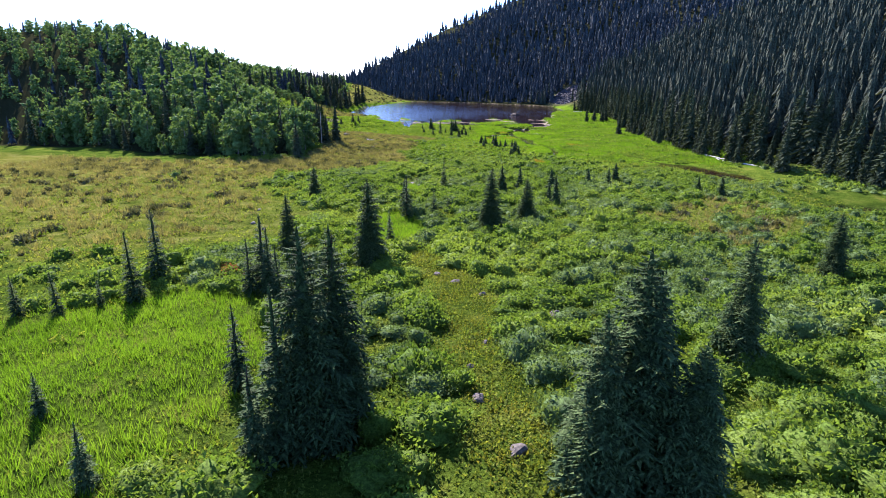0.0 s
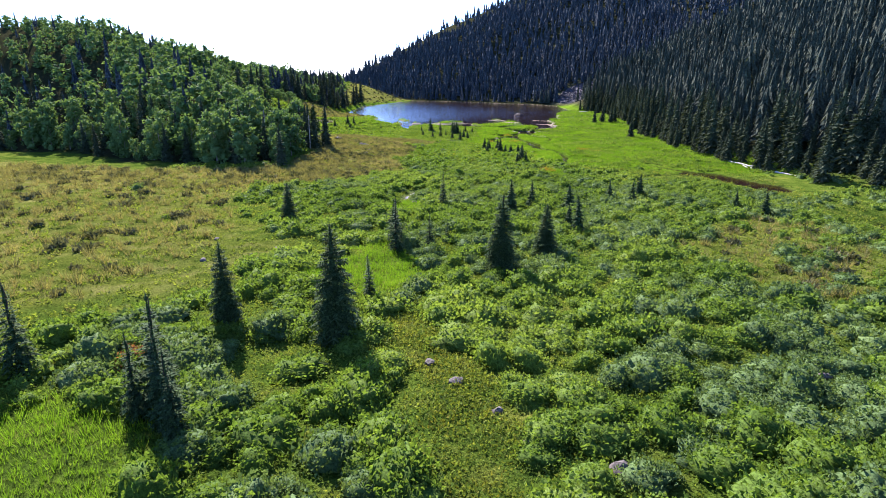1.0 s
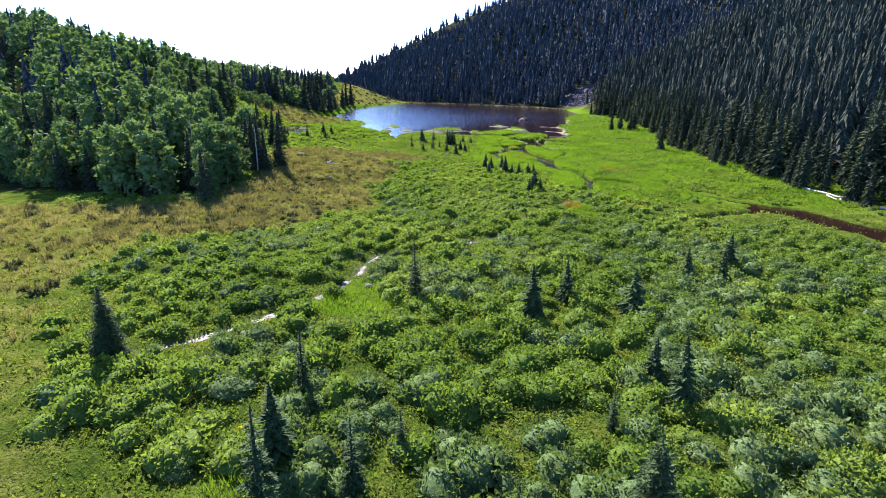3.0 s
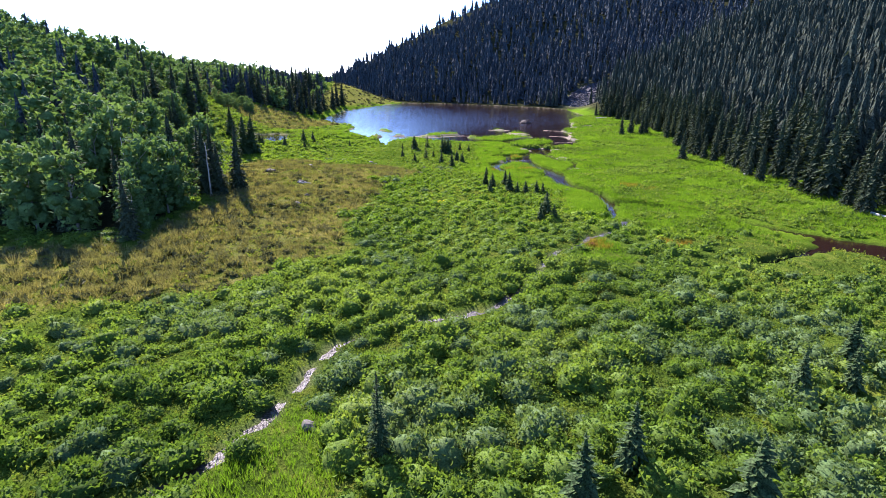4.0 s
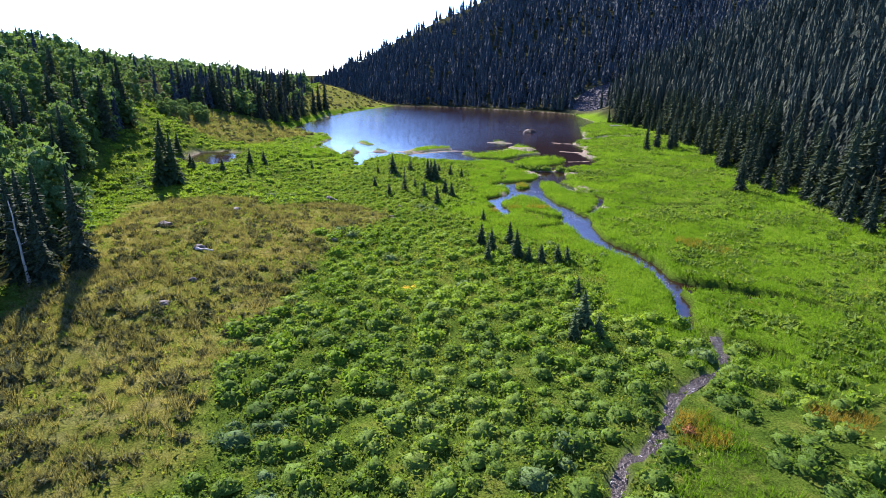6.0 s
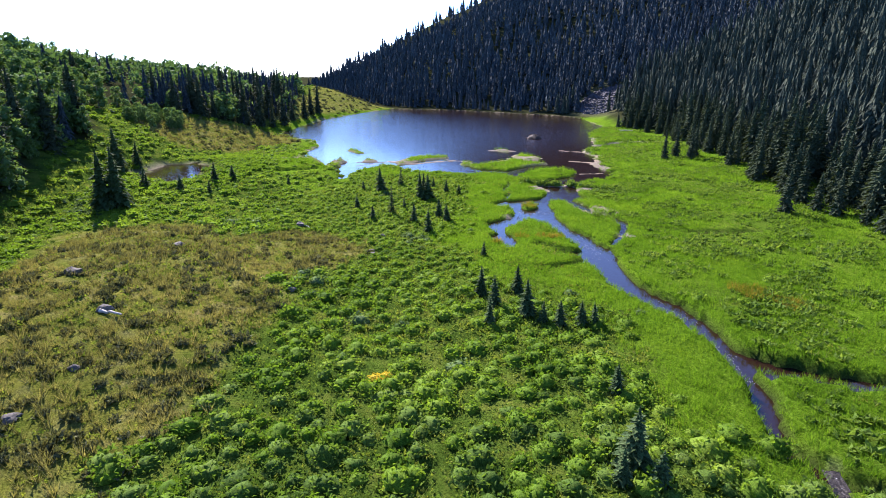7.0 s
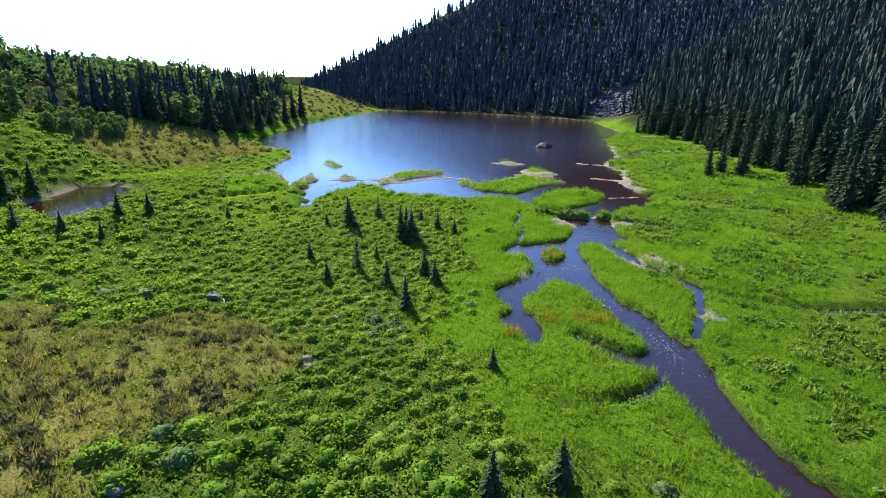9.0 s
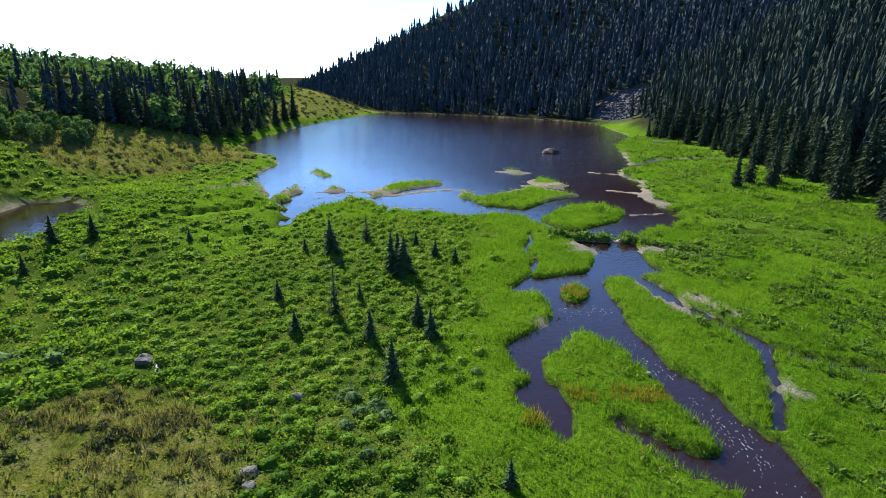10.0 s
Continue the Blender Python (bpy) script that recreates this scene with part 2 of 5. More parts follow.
COURSES = [([(7, 170.5), (11, 172.5), (15, 170.5), (17, 165.5), (18.6, 161.5)], 0.6), (DITCH, 0.6), (RED_POOL, 2.1), (NEAR_POOL, 2.2), (SLOUGH, 0.35), ([(39, 210), (43.3, 212), (49, 217.6), (60, 220)], 0.4), ([(34, 172.5), (38, 175), (43, 175.7)], 0.35), ([(31, 164), (36, 162), (40.5, 162)], 0.3), ([(14.0, 162.2), (14.2, 160), (12.9, 156.5), (13.6, 153), (12.6, 149)], 0.16),
           ([(-26.3, 164), (-23.1, 169), (-20.2, 174.9)], 0.35), ([(-18.8, 158.8), (-16.2, 162.5)], 0.35), ([(-31, 180.2), (-28.6, 187.4), (-28.3, 199.2)], 0.35)]
BARS = [([(-16.5, 179.5), (-12, 182), (-9, 186)], 0.45), ([(-9, 186), (-3, 183), (4, 187.5), (7, 187)], 0.95), ([(21.6, 146), (22.4, 143)], 0.5), ([(22.6, 142.2), (23.6, 140)], 0.6), ([(24.5, 156.0), (29.9, 153.9)], 0.6), ([(18, 155.8), (19.8, 155.2)], 0.6), ([(24.0, 130.4), (24.6, 129.4)], 0.4), ([(33.5, 184), (34.5, 176)], 0.8), ([(-9, 181.5), (-4, 182.5), (4, 190)], 0.3), ([(14.5, 204), (18.8, 203)], 1.5), ([(17, 190.5), (24, 191)], 0.9), ([(31, 203.5), (36, 201)], 0.8), ([(30, 187), (35, 184)], 0.9), ([(18.4, 157.5), (19.8, 155.3)], 1.0),
        ([(26, 156.2), (31, 154.2)], 0.7), ([(-16, 185), (-10, 185)], 0.5), ([(24.2, 143.5), (26.5, 140)], 0.4), ([(-3, 175), (4, 174.5)], 0.4), ([(28.5, 171), (33, 172)], 0.5), ([(11.8, 138.5), (13.0, 137.2)], 0.35)]
RILL = [(-14.5, 37.5), (-10.5, 42.0), (-8.1, 45.1), (-6.7, 47.4), (-5.9, 51.3), (-5.3, 54.4), (-4.7, 56.8), (-2.0, 60.0), (2.8, 61.5), (5.4, 64.0), (7.6, 67.8), (9.9, 72.8), (11.3, 76.5), (13.4, 78.0), (16.1, 82.6), (20.6, 86.0), (22.0, 91.0)]
POND = [(-46, 156), (-47, 166), (-42, 169), (-36.5, 163), (-37, 158.5), (-34, 152), (-36, 148), (-41, 150)]
POND_Z = 2.35
FOOT = [(90, -300), (66, 30), (56, 68), (50, 108), (53, 150), (62, 195), (66, 240), (58, 266), (58, 305), (53, 320), (31, 345), (6, 364), (-24, 378), (-55, 420), (-105, 500), (-150, 620), (-180, 1100)]


def foot_dist(x, y):
    """How far up the eastern mountain side: positive beyond its foot."""
    return -poly_dist(x, y, FOOT + [(3000, 1100), (3000, -300)], True)


def west_dist(x, y):
    return np.maximum(0, -x - np.interp(y, [-100, 70, 90, 150, 210, 250, 330, 375, 470, 800], [55, 34, 32, 47, 46, 52, 44, 34, 90, 200]))


def land(x, y):
    """Height of the ground before the water is cut into it."""
    z = np.interp(y, [-400, -60, 0, 22, 45, 60, 80, 100, 130, 170, 2000], [30, 10.5, 5.9, 4.1, 2.8, 2.1, 1.4, 0.95, 0.36, 0.32, 0.32])
    low = np.interp(y, [-400, 0, 60, 90, 2000], [16, 3.2, 0.9, 0.36, 0.32])
    r = sst(8, 46, x)
    z = z * (1 - r) + low * r
    z = z + 2.3 * np.exp(-((x + 26) / 15) ** 2 - ((y - 106) / 28) ** 2) + 2.5 * np.exp(-(np.maximum(0, x + 34) / 11) ** 2 - (np.maximum(0, np.abs(y - 158) - 9) / 17) ** 2)
    d = foot_dist(x, y)
    up = np.maximum(0, d)
    slope = 0.44 + 0.08 * sst(300, 420, y)
    z = z + slope * up * up / (up + 6) / (1 + up / 1500) + sst(20, 120, up) * (5 * rough(x, y, 130, 1.0) + 2 * rough(x, y, 47, 2.0))
    w = np.minimum(west_dist(x, y), np.maximum(0, y - np.interp(x, [-400, -140, -99, -80, -56, -31, -20], [130, 113, 108, 103, 91, 86, 70])))
    z = z + np.interp(y, [0, 150, 220, 300, 420, 900], [40, 43, 35, 31, 14, 6]) * (1 + 0.24 * sst(-75, -150, x) * (1 - sst(190, 260, y))) * (1 - np.exp(-w / 75)) + sst(10, 90, w) * 2.2 * rough(x, y, 90, 4.0)
    z = z + 4.5 * np.exp(-((x + 66) / 20) ** 2 - ((y - 395) / 45) ** 2)
    calm = 1 - sst(95, 130, y) * (1 - sst(0, 40, up + w))
    return z + calm * (0.22 * rough(x, y, 17, 3.0) + 0.10 * rough(x, y, 6.1, 5.0)) + 0.05 * rough(x, y, 3.1, 6.0)


def water_dist(x, y):
    """Distance to the level water of lake and creek, negative on it."""
    wob = 0.35 * rough(x, y, 3.7, 7.0) + 0.18 * rough(x, y, 1.4, 8.0)
    d = poly_dist(x, y, LAKE, True) + wob * 2.2 * sst(150, 175, y) + wob * 0.4
    for pts in ISLANDS.values():
        d = np.maximum(d, -(poly_dist(x, y, pts, True) + 0.5 * wob))
    d = np.minimum(d, poly_dist(x, y, POOL, True) + 0.6 * wob)
    isle = poly_dist(x, y, ISLANDS["i"], True) + 0.5 * wob
    d = np.maximum(d, -isle)
    d = np.minimum(d, poly_dist(x, y, ARM, True) + 0.4 * wob)
    d = np.minimum(d, poly_dist(x, y, ARM_END, True) - 0.25 + 0.2 * wob)
    for pts in (CREEK, LOW_ARM, SIDE, FORK, CUT_BANK):
        d = np.minimum(d, course_dist(x, y, pts) + 0.5 * wob)
    for pts, half in COURSES:
        d = np.minimum(d, poly_dist(x, y, pts) - half + 0.55 * wob)
    return d


def bar_dist(x, y):
    """Distance to the flat bars of mud and gravel that lie just out of the water."""
    d = np.full(x.shape, 99.0)
    for pts, half in BARS:
        d = np.minimum(d, poly_dist(x, y, pts) - half)
    return d + 0.5 * rough(x, y, 3.0, 1.9) + 0.25 * rough(x, y, 1.3, 2.9)


def rill_dist(x, y):
    return poly_dist(x, y, RILL) - 0.32 + 0.25 * rough(x, y, 2.3, 9.0)


def pond_dist(x, y):
    return poly_dist(x, y, POND, True) + 0.9 * rough(x, y, 4.0, 2.5)


def ground_z(x, y):
    z = land(x, y)
    wd = water_dist(x, y)
    marsh = (1 - sst(1.5, 9, np.minimum(poly_dist(x, y, RED_POOL), poly_dist(x, y, NEAR_POOL)))) * (1 - sst(92, 100, y))
    z = z + (np.minimum(z, 0.16) - z) * marsh
    lakeside = sst(185, 200, y)
    bank = np.where(wd > 0, sst(0.0, 0.35 + 1.2 * lakeside, wd), 0)
    z = np.where(wd > 0, -0.10 + (z + 0.10) * bank, -0.10 - 0.55 * sst(0, 1.0, -wd))
    bar = 1 - sst(-0.3, 0.5, bar_dist(x, y))
    z = np.where(wd < 0.5, z + (np.maximum(z, 0.05) - z) * bar, z)
    rd = rill_dist(x, y)
    z = z - 0.38 * (1 - sst(-0.15, 0.25, rd))
    pd = pond_dist(x, y)
    z = z + (np.maximum(z, POND_Z + 0.2) - z) * (1 - sst(0.5, 6, pd))
    z = z - (z - POND_Z + 0.3) * (1 - sst(-0.2, 0.6, pd))
    return z


# ---- mesh helpers ----
def mesh_of(name, v, f, mat, smooth=False):
    """A mesh from arrays of corners and of triangles or four-sided faces."""
    v, f = np.asarray(v, np.float32), np.asarray(f, np.int32)
    me = bpy.data.meshes.new(name)
    n, k = f.shape
    me.vertices.add(len(v))
    me.vertices.foreach_set("co", v.ravel())
    me.loops.add(n * k)
    me.loops.foreach_set("vertex_index", f.ravel())
    me.polygons.add(n)
    me.polygons.foreach_set("loop_start", np.arange(0, n * k, k, dtype=np.int32))
    me.polygons.foreach_set("loop_total", np.full(n, k, np.int32))
    me.polygons.foreach_set("use_smooth", np.full(n, smooth))
    me.materials.append(mat)
    me.update(calc_edges=True)
    return me


def mark(me, name, values):
    a = me.attributes.new(name, "FLOAT", "POINT")
    a.data.foreach_set("value", np.asarray(values, np.float32))


def scatter(template_v, template_f, place, turn, size, squash=None):
    """Many copies of one small shape in one pair of arrays."""
    v, f = np.asarray(template_v), np.asarray(template_f)
    n, c, s = len(place), np.cos(turn), np.sin(turn)
    size = np.broadcast_to(size, (n,))
    tall = size if squash is None else size * squash
    out = np.empty((n, len(v), 3), np.float32)
    out[:, :, 0] = (c[:, None] * v[:, 0] - s[:, None] * v[:, 1]) * size[:, None] + place[:, 0:1]
    out[:, :, 1] = (s[:, None] * v[:, 0] + c[:, None] * v[:, 1]) * size[:, None] + place[:, 1:2]
    out[:, :, 2] = v[None, :, 2] * tall[:, None] + place[:, 2:3]
    faces = f[None] + (np.arange(n) * len(v))[:, None, None]
    return out.reshape(-1, 3), faces.reshape(-1, f.shape[1])


def joined(pieces):
    vs, fs, k = [], [], 0
    for v, f in pieces:
        vs.append(v)
        fs.append(np.asarray(f) + k)
        k += len(v)
    return np.concatenate(vs), np.concatenate(fs)


# ---- ground and water ----
def steps(spans):
    out = [spans[0][0]]
    for a, b, s0, s1 in spans:
        x = a
        while x < b - 1e-6:
            t = (x - a) / (b - a)
            x = min(b, x + s0 + (s1 - s0) * t)
            out.append(x)
    return np.array(out)


def build_ground():
    xs = steps([(-1500, -140, 120, 9), (-140, -26, 6, 1.0), (-26, 8, 0.9, 0.65), (8, 36, 0.55, 0.55), (36, 50, 0.6, 0.8), (50, 140, 1.0, 6), (140, 1500, 8, 120)])
    ys = steps([(-300, -20, 40, 1.2), (-20, 80, 1.0, 0.75), (80, 185, 0.6, 0.65), (185, 215, 0.7, 1.0), (215, 390, 1.2, 3.0), (390, 700, 4, 20), (700, 2600, 25, 200)])
    gx, gy = np.meshgrid(xs, ys)
    z = ground_z(gx, gy)
    nx, ny = len(xs), len(ys)
    idx = np.arange(nx * ny).reshape(ny, nx)
    f = np.stack([idx[:-1, :-1], idx[:-1, 1:], idx[1:, 1:], idx[1:, :-1]], -1).reshape(-1, 4)
    me = mesh_of("ground", np.stack([gx, gy, z], -1).reshape(-1, 3), f, M_ground, True)
    wood, dry, sedge, mud = zones(gx, gy)
    wet = (1 - sst(0.02, 0.3, water_dist(gx, gy))) * sst(0.2, 0.8, bar_dist(gx, gy)) * (1 - sst(176, 184, gy))
    wood, mud = np.maximum(wood, wet), mud * (1 - wet)
    mark(me, "wood", wood.ravel())
    mark(me, "dry", dry.ravel())
    mark(me, "sedge", sedge.ravel())
    mark(me, "mud", mud.ravel())
    return tagged(new("ground", me), "green marshy mountain meadow ground with dry olive patches", "ground", kind="structure")


DRY = [(-30, 60), (-19, 64), (-12.6, 67.6), (-9.5, 76), (-9, 90), (-8.5, 112), (-4.5, 121), (-5, 127.5), (-13, 127.5), (-18, 124.5), (-25, 127), (-36, 124), (-30, 100), (-24, 82)]
DRY_WEST = [(-60, 30), (-40, 15), (-27, 12), (-15, 17), (-10.5, 20.5), (-12, 26), (-14, 29.5), (-18, 32), (-18.5, 35), (-22, 41), (-25, 48), (-26, 60), (-24, 74), (-50, 76), (-110, 96)]
DRY_EAST = [(18.6, 21.5), (19.5, 30.7), (24.5, 40), (30, 45), (38, 42), (36, 31), (25, 17), (18.7, 12.8)]
DRY_BANK = [(-31, 370), (-45, 330), (-52, 298), (-53, 262), (-64, 262), (-68, 300), (-66, 350), (-75, 400), (-120, 480), (-60, 480), (-35, 390)]
DRY_SHORE = [(-36, 217), (-42, 208), (-47, 192), (-52, 180), (-62, 184), (-66, 200), (-60, 222), (-52, 240), (-42, 230)]


def zones(x, y):
    up, w, wd = foot_dist(x, y), west_dist(x, y), water_dist(x, y)
    wob = 2.5 * rough(x, y, 19, 1.5) + 1.2 * rough(x, y, 5, 2.5)
    wood = sst(3, 9, up + 0.6 * wob + 14 * sst(298, 318, y))
    wood = np.maximum(np.maximum(wood, woods_west(x, y)), sst(430, 470, y + 0.3 * x))
    dry = np.zeros_like(x)
    for outline in (DRY, DRY_WEST, DRY_EAST, DRY_SHORE, DRY_BANK):
        dry = np.maximum(dry, 1 - sst(-2.0, 1.5, poly_dist(x, y, outline, True) + wob))
    dry = dry * (0.75 + 0.25 * rough(x, y, 9, 3.3)) * (1 - 0.45 * (x < 0) * (1 - sst(52, 66, y))) * (1 - 0.6 * (x > 0))
    near = np.minimum(wd, 40)
    sedge = sst(80, 91, y + 0.1 * np.maximum(0, x - 20) - 0.4 * np.maximum(0, 12 - x)) * (1 - sst(2.5, 8, near - 1.6 * np.maximum(0, x - 17) + wob)) * (1 - 0.6 * sst(0.0, 0.5, rough(x, y, 26, 7.7)) * sst(20, 28, x)) * (1 - wood)
    mud = 1 - sst(0.0, 0.35, wd + 0.25)
    flat = (1 - sst(0.2, 1.6, wd + 0.8 * rough(x, y, 7, 4.4))) * sst(176, 186, y) * (1 - sst(225, 240, y))
    mud = np.maximum(mud, np.maximum(flat, 1 - sst(-0.3, 0.5, bar_dist(x, y))))
    mud = np.maximum(mud, 0.35 * (1 - sst(-0.15, 0.1, rill_dist(x, y))))
    mud = np.maximum(mud, (1 - sst(-0.5, 0.6, pond_dist(x, y))))
    scree = (1 - sst(0, 8, np.hypot((x - 75) * 0.75, (y - 318) * 0.55) - 11 + wob)) * sst(0, 6, up)
    return wood * (1 - 0.3 * scree), dry, sedge, np.clip(np.maximum(mud, 0.2 * scree), 0, 1)


WOOD_A = [(-29, 81), (-37, 80), (-58, 87), (-81, 102), (-140, 109), (-300, 130), (-400, 300), (-80, 245), (-72, 200), (-70, 190), (-67, 179), (-58, 166), (-55, 149), (-50, 138), (-42, 114), (-33, 108), (-27, 97)]
WOOD_B = [(-72, 194), (-68, 206), (-64, 215), (-61, 224), (-58, 233), (-56, 240), (-57, 262), (-58, 290), (-63, 315), (-70, 350), (-84, 400), (-95, 470), (-110, 520), (-150, 900), (-500, 900), (-420, 260), (-140, 215)]


def woods_west(x, y):
    wob = 3.0 * rough(x, y, 23, 5.5) + 1.5 * rough(x, y, 9, 6.5)
    a = 1 - sst(-1.5, 1.5, poly_dist(x, y, WOOD_A, True) + 0.6 * wob)
    b = 1 - sst(-1.5, 1.5, poly_dist(x, y, WOOD_B, True) + 0.6 * wob)
    return np.maximum(a, b)


ground = build_ground()


def build_water():
    v = [(-70, 35, 0), (75, 35, 0), (75, 385, 0), (-70, 385, 0)]
    lake = tagged(new("lake", mesh_of("lake", v, [(0, 1, 2, 3)], M_water)), "still dark brown beaver lake and creek reflecting the sky", "water", kind="structure")
    pts = np.array([(x, y, POND_Z) for x, y in [(-50, 145), (-31, 145), (-31, 172), (-50, 172)]])
    tagged(new("pond", mesh_of("pond", pts, [(0, 1, 2, 3)], M_water)), "small shallow pond in the meadow", "water", kind="structure")


build_water()


# ---- far woods ----
def spire(tiers, points, width, seed):
    """A slim spruce of ragged drooping skirts, one metre high."""
    rng = np.random.default_rng(seed)
    v, f = [], []
    for i in range(tiers):
        a = 0.10 + 0.80 * i / tiers
        b = min(1.0, a + 1.25 / tiers + 0.06)
        r = width * (1 - a) ** 0.85 + 0.006
        k = len(v)
        v.append((rng.normal(0, 0.006), rng.normal(0, 0.006), b))
        for j in range(points * 2):
            q = r * (rng.uniform(0.85, 1.2) if j % 2 == 0 else rng.uniform(0.45, 0.6))
            t = (j + rng.uniform(-0.3, 0.3)) * math.pi / points + i
            v.append((q * math.cos(t), q * math.sin(t), a - (0.05 if j % 2 == 0 else -0.02) + rng.uniform(-0.02, 0.02)))
        for j in range(points * 2):
            f.append((k, k + 1 + j, k + 1 + (j + 1) % (points * 2)))
    return np.array(v), np.array(f)


def spread(x0, x1, y0, y1, step, rng):
    gx, gy = np.meshgrid(np.arange(x0, x1, step), np.arange(y0, y1, step))
    p = np.stack([gx.ravel(), gy.ravel()], 1)
    return p + rng.uniform(-0.45, 0.45, p.shape) * step


def build_far_woods():
    rng = np.random.default_rng(5)
    pieces = []
    shapes = [spire(11, 5, w, 10 + i) for i, w in enumerate((0.13, 0.15, 0.17, 0.14))]
    middle = [spire(8, 4, w, 15 + i) for i, w in enumerate((0.13, 0.15, 0.17, 0.14))]
    coarse = [spire(4, 4, w, 20 + i) for i, w in enumerate((0.15, 0.17, 0.19, 0.16))]
    slope = []
    for box, step, forms, out in (((44, 98, 42, 330), 2.9, shapes, slope), ((98, 150, 42, 330), 3.2, middle, slope), ((150, 270, 20, 330), 4.4, coarse, slope), ((150, 420, 330, 620), 5.8, coarse, pieces), ((-120, 150, 320, 400), 3.3, middle, pieces), ((-120, 150, 400, 560), 4.4, coarse, pieces), ((-200, 560, 560, 1000), 12.5, coarse, pieces)):
        p = spread(*box, step, rng)
        up = foot_dist(p[:, 0], p[:, 1])
        keep = (up > np.where(p[:, 1] > 330, -1.0, 1.5)) & (rng.random(len(p)) < 0.93) & (np.hypot((p[:, 0] - 75) * 0.75, (p[:, 1] - 318) * 0.55) > 11)
        if box[0] == 44:
            keep &= (up > 9) | (p[:, 1] < 55) | (p[:, 1] > 318)
        p = p[keep]
        z = ground_z(p[:, 0], p[:, 1])
        h = rng.uniform(7.0, 13.5, len(p)) * (0.82 if out is pieces else 1.0) * (0.75 + 0.25 * sst(1, 10, up[keep]))
        h = h * np.where(rng.random(len(p)) < 0.12, 1.25, 1.0)
        kind = rng.integers(0, len(forms), len(p))
        for i, (v, f) in enumerate(forms):
            m = kind == i
            girth = rng.uniform(1.1, 1.5, m.sum()) if forms is coarse or out is pieces else rng.uniform(0.9, 1.2, m.sum())
            out.append(scatter(v, f, np.stack([p[m, 0], p[m, 1], z[m] - 0.2], 1), rng.uniform(0, 6.28, m.sum()), h[m] * girth, rng.uniform(0.95, 1.15, m.sum()) / girth))
    v, f = joined(slope)
    tagged(new("slope_forest", mesh_of("slope_forest", v, f, M_slope_needle)), "dense grey-green spruce forest on the near mountain side", "forest", kind="stuff")
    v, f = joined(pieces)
    tagged(new("spruce_forest", mesh_of("spruce_forest", v, f, M_hazed_needle)), "dense dark spruce forest behind the lake, coloured blue for haze", "forest", kind="stuff")
    fresh = [lobed_tree_shape(30 + i, 9, 12, 0.10, 4) for i in range(4)]
    small = [lobed_tree_shape(35 + i, 4, 9, 0.17, 3) for i in range(4)]
    dark, light = [], []
    for box, step in (((-150, -20, 60, 240), 4.0), ((-220, -30, 200, 420), 4.8), ((-330, -60, 240, 560), 8.0), ((-420, -90, 560, 900), 10.0)):
        p = spread(*box, step, rng)
        deep = poly_dist(p[:, 0], p[:, 1], WOOD_A, True)
        p = p[(woods_west(p[:, 0], p[:, 1]) > 0.6) & (rng.random(len(p)) < 0.9) & ((deep > 0) | (deep < -13) | (p[:, 0] < -95)) & (p[:, 1] > 60)]
        z = ground_z(p[:, 0], p[:, 1])
        aspen = (rng.random(len(p)) + 0.45 * rough(p[:, 0], p[:, 1], 60, 3.7)) < np.where(p[:, 1] < 205, 0.64, np.where(p[:, 0] < -90, 0.9, 0.25))
        away = 1 - 0.45 * sst(-75, -125, p[:, 0])
        h = np.where(aspen, rng.uniform(4.5, 8.5, len(p)), rng.uniform(4.0, 10.0, len(p))) * away
        kind = rng.integers(0, 12, len(p))
        at = np.stack([p[:, 0], p[:, 1], z - 0.2], 1)
        for i, (v, f) in enumerate(middle if step < 6 else coarse):
            m = (kind % 4 == i) & ~aspen
            dark.append(scatter(v, f, at[m], rng.uniform(0, 6.28, m.sum()), h[m]))
        for i, (v, f) in enumerate(fresh if step < 4.5 else small):
            m = (kind % 4 == i) & aspen
            light.append(scatter(v, f, at[m], rng.uniform(0, 6.28, m.sum()), h[m] * rng.uniform(1.0, 1.4, m.sum()), rng.uniform(0.7, 1.0, m.sum())))
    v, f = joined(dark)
    # the hill spruces share the haze-tinted needle colour
    tagged(new("hill_spruces", mesh_of("hill_spruces", v, f, M_hazed_needle)), "dark spruces standing among aspens on the low hill", "forest", kind="stuff")
    v, f = joined(light)
    tagged(new("hill_aspens", mesh_of("hill_aspens", v, f, M_aspen, True)), "fresh green aspens covering the low hill", "forest", kind="stuff")


def add_lobe(v, f, c, r, rng, ring=6, rows=((0.62, 0.74), (-0.3, 1.0)), closed=False):
    """One uneven lobe of a crown: a lump of rings of corners round an upright axis."""
    k = len(v)
    v.append(c + np.array((rng.normal() * 0.1 * r, rng.normal() * 0.1 * r, r * rng.uniform(0.9, 1.15))))
    for q, (h, w) in enumerate(rows):
        for j in range(ring):
            a = (j + 0.5 * q + rng.uniform(-0.25, 0.25)) * 6.283 / ring
            g = r * w * rng.uniform(0.8, 1.2)
            v.append(c + np.array((g * math.cos(a), g * math.sin(a), r * (h + rng.uniform(-0.15, 0.15)))))
    for j in range(ring):
        n = (j + 1) % ring
        f.append((k, k + 1 + j, k + 1 + n))
        for q in range(len(rows) - 1):
            a = k + 1 + q * ring
            f += [(a + j, a + ring + j, a + ring + n), (a + j, a + ring + n, a + n)]
    if closed:
        e = k + 1 + (len(rows) - 1) * ring
        v.append(c - np.array((0, 0, r * 0.7)))
        f += [(e + (j + 1) % ring, e + j, len(v) - 1) for j in range(ring)]


